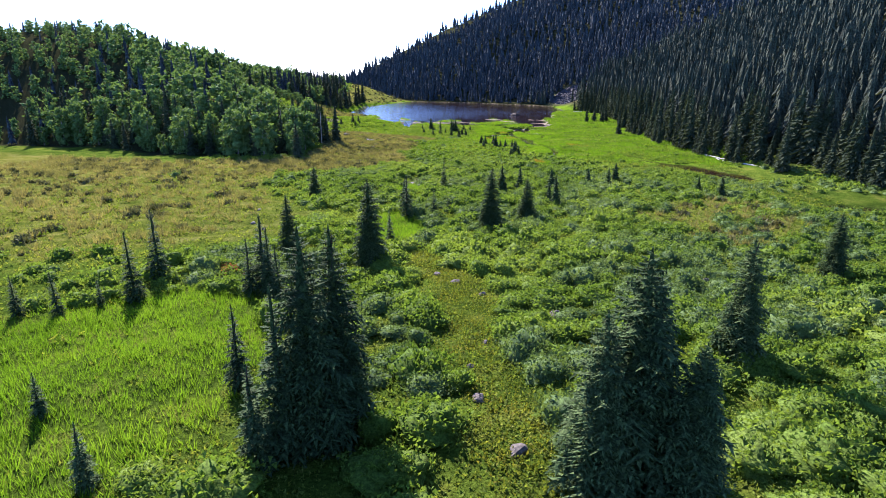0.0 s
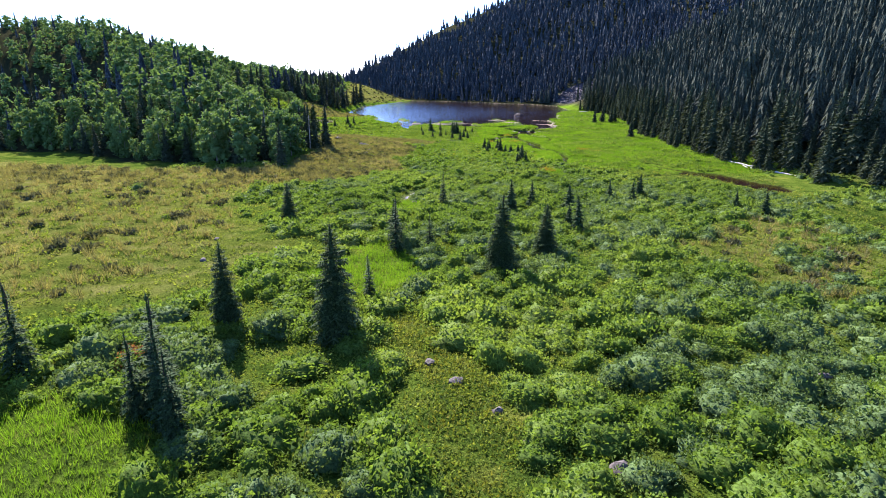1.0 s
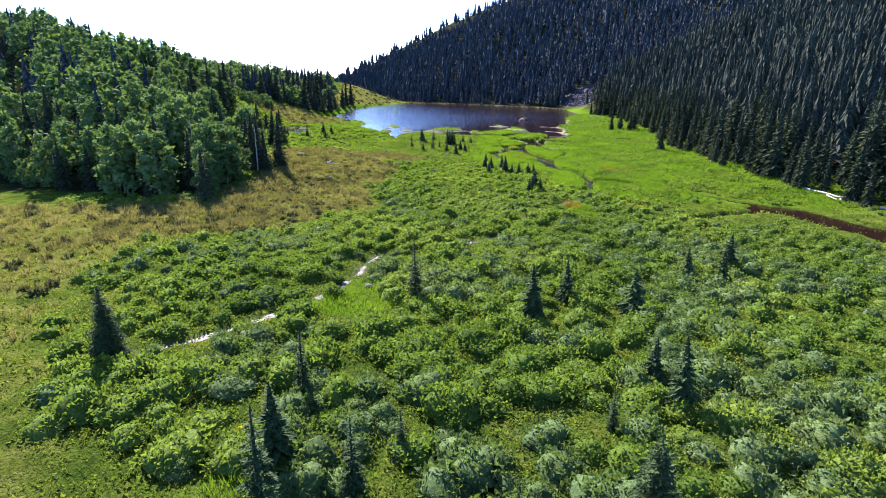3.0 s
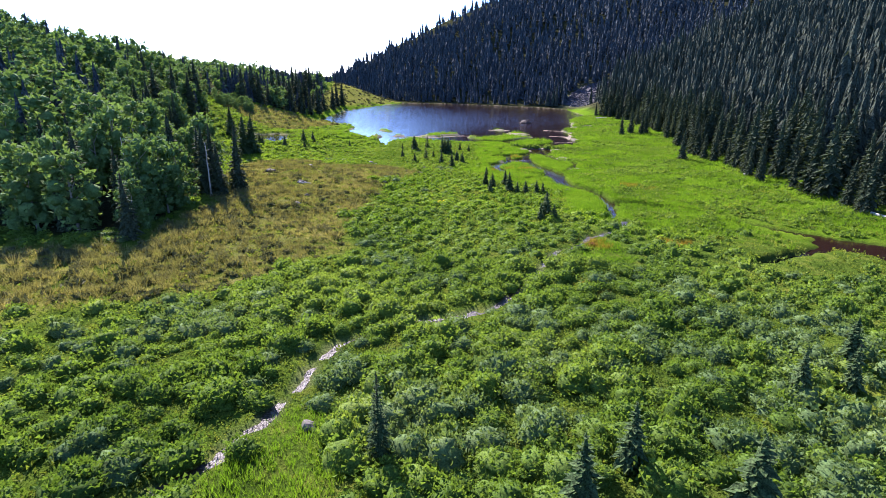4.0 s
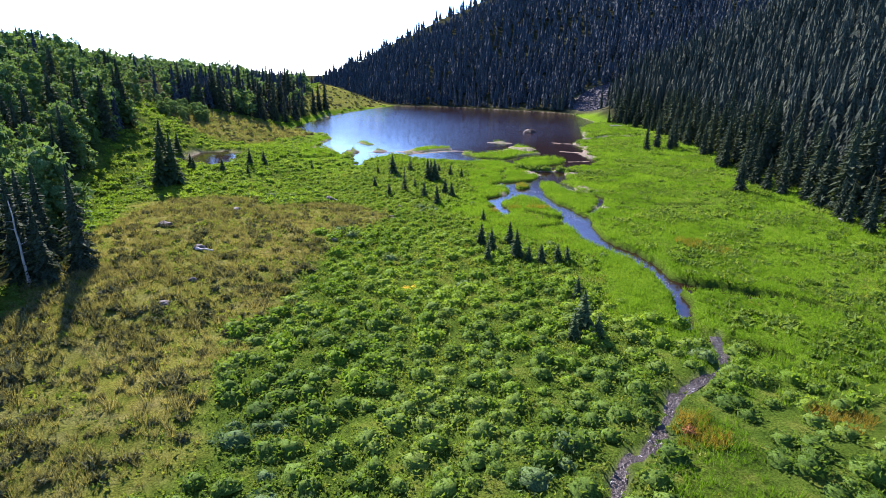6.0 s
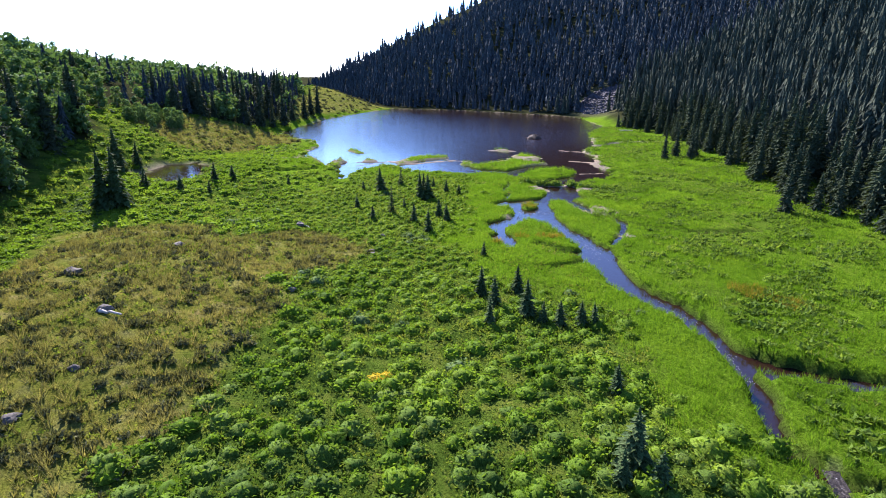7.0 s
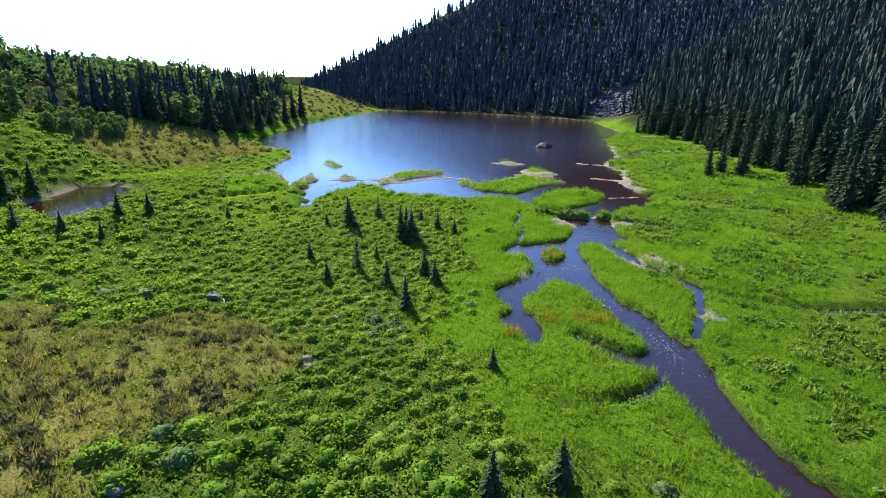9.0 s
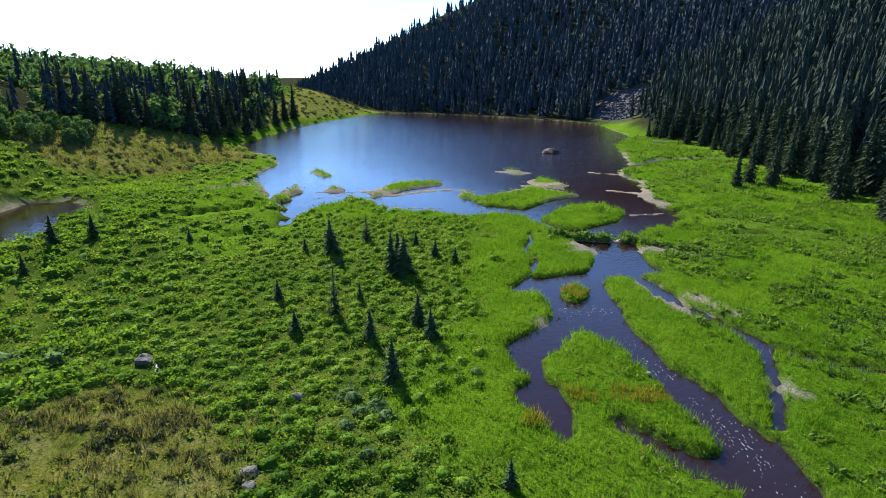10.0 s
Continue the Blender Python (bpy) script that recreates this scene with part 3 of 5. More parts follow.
def add_cover_leaf(v, f, c, r, length, wide, rng):
    """A pointed leaf spray on a lobe's outside, turned at random."""
    d = rng.normal(size=3)
    d /= np.linalg.norm(d)
    w = d * 0.5 + rng.normal(size=3) * 0.6 + np.array((0, 0, 0.25))
    w /= np.linalg.norm(w) + 1e-9
    side = np.cross(w, rng.normal(size=3))
    side *= length * wide / (np.linalg.norm(side) + 1e-9)
    at = c + d * r * rng.uniform(0.75, 1.1)
    k = len(v)
    v += [at + side, at + w * length * 0.25 - side, at + w * length]
    f.append((k, k + 1, k + 2))


def lobed_tree_shape(seed, lobes, per, leaf, ring=6, low=0.10, wide=0.23):
    """The crown of a broad-leaved tree one metre high: uneven lobes under a loose cover of leaf sprays."""
    rng = np.random.default_rng(seed)
    v, f = [], []
    for i in range(lobes):
        z = low + (0.90 - low) * (i + rng.uniform(0.1, 0.9)) / lobes
        a = i * 2.4 + rng.uniform(-0.5, 0.5)
        r = wide * math.sqrt(max(0.03, 1 - ((z - 0.42) / 0.56) ** 2)) * rng.uniform(0.25, 0.95)
        c = np.array((r * math.cos(a), r * math.sin(a), z))
        q = rng.uniform(0.085, 0.145) * (1.1 if z < 0.6 else 0.85) * (9 / lobes) ** 0.25
        add_lobe(v, f, c, q * 0.8, rng, ring, ((0.5, 0.8), (-0.35, 0.95)), True)
        for j in range(per):
            add_cover_leaf(v, f, c, q, leaf * rng.uniform(0.7, 1.3), 0.45, rng)
    return np.array(v), np.array(f)


build_far_woods()


# ---- bark, rock, dead wood ----
def grained(name, stops, scale, rough_at, bump, depth, squeeze=(1, 1, 1)):
    m, nt, b = material(name)
    tc = nt.nodes.new("ShaderNodeTexCoord")
    mp = nt.nodes.new("ShaderNodeMapping")
    mp.inputs["Scale"].default_value = squeeze
    nt.links.new(tc.outputs["Object"], mp.inputs[0])
    n = node(nt, "TexNoise", Scale=scale, Detail=6.0, Roughness=0.65)
    nt.links.new(mp.outputs[0], n.inputs["Vector"])
    nt.links.new(ramp(nt, n.outputs[0], stops), b.inputs["Base Color"])
    b.inputs["Roughness"].default_value = rough_at
    b.inputs["Specular IOR Level"].default_value = 0.15
    bumped(nt, b, n.outputs[0], bump, depth)
    return m


M_bark = grained("spruce_bark", [(0.3, (0.025, 0.018, 0.013)), (0.7, (0.085, 0.062, 0.045))], 12, 0.9, 0.6, 0.02, (1, 1, 0.3))
M_pale_bark = grained("aspen_bark", [(0.35, (0.10, 0.095, 0.07)), (0.6, (0.30, 0.29, 0.23))], 9, 0.8, 0.4, 0.01)
M_dead_wood = grained("weathered_wood", [(0.3, (0.22, 0.20, 0.17)), (0.7, (0.52, 0.49, 0.43))], 8, 0.8, 0.5, 0.02, (1, 1, 0.2))
M_rock = grained("granite", [(0.3, (0.045, 0.04, 0.034)), (0.55, (0.10, 0.09, 0.076)), (0.75, (0.19, 0.17, 0.14))], 4, 0.85, 0.7, 0.05)
# the scree's shade is in its colour: darker and bluer than the granite
M_scree = grained("shaded_scree_rock", [(0.3, (0.024, 0.024, 0.027)), (0.7, (0.085, 0.083, 0.088))], 0.9, 0.85, 0.5, 0.05)
M_stick = grained("peeled_sticks", [(0.3, (0.035, 0.027, 0.02)), (0.7, (0.12, 0.095, 0.07))], 10, 0.85, 0.5, 0.02)
M_lodge = grained("lodge_mud", [(0.3, (0.02, 0.015, 0.011)), (0.7, (0.06, 0.046, 0.034))], 5, 0.8, 0.8, 0.08)
M_mud = grained("wet_mud", [(0.3, (0.10, 0.07, 0.05)), (0.7, (0.25, 0.19, 0.14))], 3, 0.6, 0.6, 0.05)


def rill_water():
    m, nt, b = material("running_water")
    n = noise_out(nt, 2.6, 5.0, 0.7)
    foam = ramp(nt, n, [(0.62, (0.022, 0.016, 0.011)), (0.71, (0.62, 0.64, 0.67))])
    nt.links.new(foam, b.inputs["Base Color"])
    b.inputs["Roughness"].default_value = 0.35
    b.inputs["Specular IOR Level"].default_value = 0.25
    bumped(nt, b, noise_out(nt, 7.0, 4.0), 1.0, 0.12)
    return m


M_rill = rill_water()


def foam():
    # pale fleck colour: part foam, part sun glints on broken water painted in
    m, nt, b = material("foam")
    n = noise_out(nt, 9.0, 4.0, 0.7)
    nt.links.new(ramp(nt, n, [(0.35, (0.06, 0.06, 0.065)), (0.65, (0.30, 0.31, 0.33))]), b.inputs["Base Color"])
    b.inputs["Roughness"].default_value = 0.4
    bumped(nt, b, n, 0.6, 0.03)
    return m


M_foam_glints = foam()


def part(name, data, parent, label=""):
    ob = new(name, data)
    ob.parent = parent
    return tagged(ob, label)


def at_ground(x, y):
    return float(ground_z(np.array([float(x)]), np.array([float(y)]))[0])


# ---- running water in the meadow ----
def build_rill():
    pts = np.array(RILL)
    fine = []
    for a, b in zip(pts[:-1], pts[1:]):
        n = max(2, int(np.hypot(*(b - a)) / 0.35))
        fine += [a + (b - a) * t for t in np.linspace(0, 1, n, endpoint=False)]
    fine = np.array(fine)
    fine = np.stack([np.convolve(np.pad(fine[:, i], 2, "edge"), np.ones(5) / 5, "valid") for i in (0, 1)], 1)
    d = np.gradient(fine, axis=0)
    n = np.stack([-d[:, 1], d[:, 0]], 1) / np.hypot(d[:, 0], d[:, 1])[:, None]
    z = np.minimum.accumulate(land(fine[:, 0], fine[:, 1]) - 0.22)
    z = np.minimum(z, land(fine[:, 0], fine[:, 1]) - 0.2)
    z = np.maximum(z, 0.02)
    rows = [np.column_stack([fine + n * w, z + 0.03 * np.sin(np.arange(len(z)) * 1.3 + w * 9)]) for w in (-0.36, -0.12, 0.12, 0.36)]
    v = np.concatenate(rows)
    k = len(fine)
    f = [(r * k + i, r * k + i + 1, (r + 1) * k + i + 1, (r + 1) * k + i) for r in range(3) for i in range(k - 1)]
    tagged(new("stream", mesh_of("stream", v, f, M_rill, True)), "narrow white running stream between willow shrubs", "water", kind="structure")


build_rill()


def rapids(line, half, count, seed):
    """A stretch of broken water: many small pale flecks for foam and sun glints on the creek."""
    rng = np.random.default_rng(seed)
    pts = np.array(line)
    v, f = [], []
    for i in range(count):
        t = rng.uniform(0, len(pts) - 1)
        k = min(int(t), len(pts) - 2)
        d = pts[k + 1] - pts[k]
        d = d / np.hypot(*d)
        s = np.array((-d[1], d[0]))
        c = pts[k] + (pts[k + 1] - pts[k]) * (t - k) + s * half * np.clip(rng.normal() * 0.55, -1.1, 1.1)
        a, b, n = rng.uniform(0.03, 0.09), rng.uniform(0.012, 0.03), len(v)
        for j in range(6):
            q = c + d * a * math.cos(j * 1.047) * rng.uniform(0.6, 1.2) + s * b * math.sin(j * 1.047) * rng.uniform(0.6, 1.2)
            v.append((q[0], q[1], 0.008))
        v.append((c[0], c[1], 0.02))
        f += [(n + j, n + (j + 1) % 6, n + 6) for j in range(6)]
    tagged(new("rapids", mesh_of("rapids", v, f, M_foam_glints, True)), "pale flecks of foam and painted sun glints on the running creek", "water", kind="structure")


rapids([(13.4, 140.6), (15.5, 141.2), (17.6, 140.6)], 1.5, 100, 1)
rapids([(17.2, 136.6), (17.9, 133.4), (18.2, 131.0)], 0.6, 45, 2)
rapids([(19.2, 127.6), (19.6, 124.8), (19.5, 121.5)], 1.0, 85, 3)
rapids([(18.9, 129.2), (19.2, 126.4), (19.9, 124.6)], 0.8, 30, 5)
rapids([(21.0, 111.2), (22.1, 108.8), (22.8, 105.2)], 0.7, 40, 6)
rapids([(22.8, 104.0), (22.9, 102.0), (22.6, 98.6)], 0.45, 50, 4)


# ---- shrubs ----
def shrub_shape(seed, leaves, leaf, rings=5, segs=11, wide=0.42):
    """A rounded shrub about two metres across and one high: an uneven shaded core under many small upright leaf sprays."""
    rng = np.random.default_rng(seed)
    off = Vector(rng.uniform(-40, 40, 3))

    def skin(th, ph):
        d = np.array((math.sin(th) * math.cos(ph), math.sin(th) * math.sin(ph), math.cos(th)))
        w = Vector(d)
        q = 0.80 + 0.40 * noise.noise(w * 1.3 + off) + 0.34 * noise.noise(w * 3.3 + off)
        return d * q * np.array((1.12, 1.12, 0.88)), d

    v, f = [skin(0, 0)[0] * 0.8], []
    for k in range(1, rings + 1):
        for j in range(segs):
            v.append(skin(1.66 * k / rings, (j + 0.5 * k + rng.uniform(-0.2, 0.2)) * 6.283 / segs)[0] * (0.80 + 0.06 * k / rings))
    for j in range(segs):
        n = (j + 1) % segs
        f.append((0, 1 + j, 1 + n))
        for k in range(rings - 1):
            a = 1 + k * segs
            f += [(a + j, a + segs + j, a + segs + n), (a + j, a + segs + n, a + n)]
    for i in range(leaves):
        p, d = skin(math.acos(rng.uniform(0.0, 1.0)), rng.uniform(0, 6.283))
        w = d * 0.55 + np.array((0, 0, 0.75)) + rng.normal(size=3) * 0.42
        w /= np.linalg.norm(w) + 1e-9
        side = np.cross(w, rng.normal(size=3))
        size = leaf * rng.uniform(0.6, 1.45)
        side *= size * wide / (np.linalg.norm(side) + 1e-9)
        at = p * rng.uniform(0.76, 0.98)
        k = len(v)
        v += [at + w * size * 0.3 + side, at + w * size * 0.45 - side, at + w * size]
        f.append((k, k + 1, k + 2))
    return np.array(v), np.array(f)


GLADES = [[(-14, 5), (-10, 5), (-6.5, -1.6), (-7, -12), (-26, -16), (-24, -4)], [(-9, 20), (-7, 26), (-5.3, 30.5), (-2, 25), (-1.5, 20.5), (-4, 16)],
          [(-7.0, 43), (-5.2, 50.5), (-3, 50), (-2.2, 43)], [(14.5, 79), (17.5, 80), (18, 74.5), (14.5, 71), (12.6, 74)]]
TRAIL = [(1.8, -14), (2.0, -8), (0.8, -3), (1.0, 4), (0.3, 8), (-2.5, 13)]


def glade(x, y):
    g = np.zeros_like(x)
    for outline in GLADES:
        g = np.maximum(g, 1 - sst(-0.6, 0.6, poly_dist(x, y, outline, True) + 0.8 * rough(x, y, 5, 2.2)))
    return g


def shrub_cover(x, y):
    """How thickly willows stand at a place, 0 to 1."""
    wood, dry, sedge, mud = zones(x, y)
    c = 0.66 + 0.22 * sst(-4, 0, x) * (1 - sst(64, 76, y)) + 0.55 * rough(x, y, 15, 1.2) + 0.25 * rough(x, y, 6, 4.1)
    c = c + 0.25 * sst(40, 55, y) * (1 - sst(85, 110, y)) + 0.6 * sst(100, 116, y) * (1 - sst(4, 10, x))
    c = c + 0.4 * (1 - sst(0.8, 2.2, rill_dist(x, y)))
    c = c - 2.4 * dry - (0.62 - 0.45 * sst(18, 26, x) * rough(x, y, 11, 5.1)) * sedge - 1.2 * glade(x, y) - 1.0 * (1 - sst(0.6, 2.0, poly_dist(x, y, TRAIL)))
    c = c - 0.15 * sst(105, 125, y) - 0.25 * sst(16, 26, x) * sst(84, 92, y) + 0.2 * sst(18, 24, x) * sst(56, 62, y) * (1 - sst(82, 88, y))
    c = np.where((water_dist(x, y) < np.where((x > 30) & (y < 100), 5.0, 0.6)) | (rill_dist(x, y) < np.where((x > -4.2) & (x < 6.0), 0.3, np.where(x < 0, 0.55, 0.5))) | (pond_dist(x, y) < 1) | (wood > 0.5), 0, c)
    return np.clip(c, 0, 1)


def place_on(p):
    return np.column_stack([p, ground_z(p[:, 0], p[:, 1])])


def build_shrubs():
    rng = np.random.default_rng(11)
    green, grey, marsh = [], [], []
    close = [shrub_shape(40 + i, 560, 0.135, 5, 11) for i in range(6)]
    near = [shrub_shape(50 + i, 340, 0.165, 4, 10) for i in range(7)]
    middle = [shrub_shape(60 + i, 170, 0.22, 3, 9) for i in range(7)]
    low = [shrub_shape(65 + i, 84, 0.27, 3, 8) for i in range(6)]
    far = [shrub_shape(75 + i, 50, 0.36, 2, 7) for i in range(5)]
    for box, step, shapes, lo, hi in (((-13, 17, -14, 11), 1.38, close, 0.6, 1.35), ((-13, 17, 11, 72), 1.38, near, 0.6, 1.35), ((-17, -13, -14, 72), 1.4, middle, 0.55, 1.1), ((17, 20, -14, 72), 1.4, middle, 0.55, 1.1), ((-16, 22, 72, 116), 1.3, low, 0.5, 1.0), ((20, 42, -14, 72), 1.6, middle, 0.55, 1.1), ((-40, -17, -14, 72), 1.7, middle, 0.5, 1.0),
                                      ((-45, -16, 72, 180), 1.5, far, 0.45, 0.95), ((-16, 18, 116, 180), 1.08, low, 0.38, 0.72), ((22, 64, 66, 262), 2.1, far, 0.45, 0.9), ((52, 74, 262, 322), 1.7, far, 0.5, 1.1), ((42, 60, -14, 66), 2.2, far, 0.5, 1.0), ((-72, -28, 262, 385), 2.6, far, 0.5, 1.1), ((-80, -28, 120, 262), 2.2, far, 0.5, 1.1)):
        p = spread(*box, step, rng)
        c = shrub_cover(p[:, 0], p[:, 1])
        p = p[rng.random(len(p)) < 1.35 * c - 0.12]
        at = place_on(p)
        pale = (rng.random(len(p)) * 0.7 + 0.5 * rough(p[:, 0], p[:, 1], 21, 6.6) - 0.1 * (1 - sst(0, 18, p[:, 1])) + 0.2 * sst(0, 12, p[:, 0]) * (1 - sst(40, 75, p[:, 1])) - 0.35 * sst(66, 84, p[:, 1])) > 0.55
        wet = p[:, 1] + rng.uniform(-9, 9, len(p)) + 5 * rough(p[:, 0], p[:, 1], 12, 3.1) > 90
        size = rng.uniform(lo, hi, len(p)) * (0.8 + 0.35 * c[:len(p)] if len(c) == len(p) else 1.0)
        kind = rng.integers(0, len(shapes), len(p))
        for i, (v, f) in enumerate(shapes):
            for which, out in ((pale, grey), (~pale & ~wet, green), (~pale & wet, marsh)):
                m = (kind == i) & which
                out.append(scatter(v, f, at[m], rng.uniform(0, 6.28, m.sum()), size[m], rng.uniform(0.7, 1.2, m.sum()) * (0.78 if box[2] >= 72 else 0.95)))
    v, f = joined(green)
    tagged(new("willow_shrubs", mesh_of("willow_shrubs", v, f, M_willow, True)), "low rounded green willow shrubs covering the meadow", "shrub", kind="stuff")
    v, f = joined(marsh)
    tagged(new("marsh_willow_shrubs", mesh_of("marsh_willow_shrubs", v, f, M_marsh_willow, True)), "knee-high bright green willow shrubs matting the marsh", "shrub", kind="stuff")
    v, f = joined(grey)
    tagged(new("grey_willow_shrubs", mesh_of("grey_willow_shrubs", v, f, M_grey_willow, True)), "low rounded grey-green willow shrubs in the meadow", "shrub", kind="stuff")


build_shrubs()


# ---- grass and herbs ----
def tuft_shape(seed, blades, height, width, lean):
    rng = np.random.default_rng(seed)
    v, f = [], []
    for i in range(blades):
        a, b = rng.uniform(0, 6.28), rng.uniform(0, 6.28)
        r, h, q = rng.uniform(0, 0.16), height * rng.uniform(0.6, 1.2), lean * rng.uniform(0.4, 1.3)
        x, y = r * math.cos(a), r * math.sin(a)
        k = len(v)
        v += [(x - width * math.sin(b) / 2, y + width * math.cos(b) / 2, -0.03), (x + width * math.sin(b) / 2, y - width * math.cos(b) / 2, -0.03), (x + q * math.cos(a), y + q * math.sin(a), h)]
        f.append((k, k + 1, k + 2))
    return np.array(v), np.array(f)


def herb_shape(seed, leaves, size):
    """A low clump of pointed leaves."""
    rng = np.random.default_rng(seed)
    v, f = [], []
    for i in range(leaves):
        d = rng.normal(size=3)
        d[2] = abs(d[2]) + 0.3
        d /= np.linalg.norm(d)
        side = np.cross(d, rng.normal(size=3))
        q = size * rng.uniform(0.7, 1.3)
        side *= q * 0.32 / (np.linalg.norm(side) + 1e-9)
        at = np.array((rng.uniform(-0.24, 0.24), rng.uniform(-0.24, 0.24), rng.uniform(-0.02, 0.08)))
        k = len(v)
        v += [at + side, at + d * q * 0.3 - side, at + d * q]
        f.append((k, k + 1, k + 2))
    return np.array(v), np.array(f)


def strew(name, label, mat, boxes, shapes, chance, lo, hi, seed, category):
    rng = np.random.default_rng(seed)
    out = []
    for box, step in boxes:
        p = spread(*box, step, rng)
        p = p[rng.random(len(p)) < chance(p[:, 0], p[:, 1])]
        at = place_on(p)
        kind = rng.integers(0, len(shapes), len(p))
        size = rng.uniform(lo, hi, len(p)) * (step / boxes[0][1]) ** 0.6 * (1 + 0.3 * rough(p[:, 0], p[:, 1], 2.7, seed) + 0.25 * rough(p[:, 0], p[:, 1], 6.3, seed + 1.0))
        for i, (v, f) in enumerate(shapes):
            m = kind == i
            out.append(scatter(v, f, at[m], rng.uniform(0, 6.28, m.sum()), size[m]))
    v, f = joined(out)
    tagged(new(name, mesh_of(name, v, f, mat)), label, category, kind="stuff")


def dryland(x, y):
    return (water_dist(x, y) > 0.12) & (rill_dist(x, y) > 0.2) & (pond_dist(x, y) > 0.3)


def sedge_chance(x, y):
    wood, dry, sedge, mud = zones(x, y)
    return np.where(dryland(x, y) & ((water_dist(x, y) > 2.5) | (x < 36) | (y > 95)), np.maximum(sedge, glade(x, y)) * (1 - mud) * (1 - 0.8 * dry), 0)


def herb_chance(x, y):
    wood, dry, sedge, mud = zones(x, y)
    return np.where(dryland(x, y), (0.9 - 0.55 * dry - 0.6 * sedge - 0.8 * glade(x, y)) * (1 - wood), 0)


def dry_chance(x, y):
    wood, dry, sedge, mud = zones(x, y)
    return np.where(dryland(x, y), dry * (1 - wood) * (0.8 + 0.5 * rough(x, y, 8, 1.1)), 0)


strew("sedge_grass", "tall bright green sedge grass along the creek banks", M_sedge,
      [((-8, 34, 84, 172), 0.33), ((-24, 0, -16, 54), 0.30), ((0, 22, 68, 84), 0.36), ((20, 52, 58, 86), 0.6), ((34, 64, 86, 172), 0.6), ((-32, 62, 172, 262), 0.75)],
      [tuft_shape(80 + i, 12, 0.33, 0.028, 0.15) for i in range(4)], sedge_chance, 0.7, 1.25, 21, "grass")
strew("meadow_herbs", "low yellow-green herbs and grass between the shrubs", M_herb,
      [((-13, 17, -14, 60), 0.36), ((-24, -13, -14, 72), 0.75), ((17, 26, -14, 72), 0.75), ((-13, 17, 60, 125), 0.7), ((-24, -13, 72, 125), 0.85), ((26, 52, -14, 110), 1.2), ((-45, -24, -14, 72), 1.15), ((-46, 18, 100, 200), 1.05), ((-85, -40, 105, 262), 1.6)],
      [herb_shape(90 + i, 11, 0.13) for i in range(4)], herb_chance, 0.6, 1.2, 22, "grass")
YELLOWED = [(12.4, 128.7, 0.9), (14.6, 128.9, 0.8), (16.3, 129.0, 0.9), (9.8, 126.4, 0.7), (15.3, 144.3, 1.2), (29.5, 112.0, 1.6), (31.5, 109.5, 1.2), (23.5, 80.5, 1.4), (15.4, 79.2, 1.6), (12.3, 66.5, 1.2)]


def yellowed(x, y):
    d = np.full(x.shape, 99.0)
    for px, py, r in YELLOWED:
        d = np.minimum(d, np.hypot(x - px, y - py) - r)
    return np.where(dryland(x, y) & (d + 0.5 * rough(x, y, 1.9, 3.4) < 0), 0.85, 0.0)


strew("yellowed_sedge", "patches of yellowed and rusty sedge on the creek banks", M_yellow_sedge, [((8, 34, 64, 148), 0.26)],
      [tuft_shape(130 + i, 10, 0.36, 0.034, 0.2) for i in range(3)], yellowed, 0.8, 1.3, 27, "grass")
strew("trail_herbs", "yellow-green creeping herbs along the open strip between shrubs", M_creeper, [((-5, 6, -14, 16), 0.2)],
      [herb_shape(120 + i, 9, 0.10) for i in range(3)], lambda x, y: np.where(poly_dist(x, y, TRAIL) + 0.6 * rough(x, y, 3.1, 5.7) < 1.2, 0.7, 0.0), 0.7, 1.2, 26, "herbs")
strew("dry_grass", "dry olive and straw-coloured sage and bunch grass", M_sage,
      [((-32, -3, 58, 145), 0.5), ((-75, -18, 8, 98), 0.75), ((12, 46, 6, 50), 0.6), ((-68, -34, 178, 242), 1.1)],
      [tuft_shape(100 + i, 24, 0.46, 0.036, 0.26) for i in range(4)], dry_chance, 0.6, 1.3, 23, "grass")


strew("sagebrush", "low grey-olive sagebrush clumps on the dry rise", M_sagebrush, [((-32, -3, 58, 145), 0.8), ((-70, -18, 8, 98), 1.5), ((12, 46, 6, 50), 1.5), ((-68, -36, 178, 242), 1.5), ((-78, -34, 255, 400), 2.6)],
      [herb_shape(110 + i, 40, 0.26) for i in range(4)], lambda x, y: np.clip(dry_chance(x, y) * (0.6 + 0.6 * rough(x, y, 7.3, 6.1)), 0, 1), 0.7, 1.5, 25, "shrub")


def leafy_chance(x, y):
    wood, dry, sedge, mud = zones(x, y)
    c = 0.33 + 0.9 * rough(x, y, 13, 8.3) + 0.5 * rough(x, y, 4.3, 3.9)
    return np.where((water_dist(x, y) > 1.0) & (wood < 0.5), np.clip(c, 0, 0.85) * sst(20, 27, x), 0)


strew("tall_herbs", "clumps of leafy green herbs in the marsh meadow", M_willow, [((20, 64, 84, 180), 0.62), ((24, 66, 180, 262), 1.0)],
      [herb_shape(96 + i, 20, 0.27) for i in range(4)], leafy_chance, 0.8, 1.6, 24, "herbs")


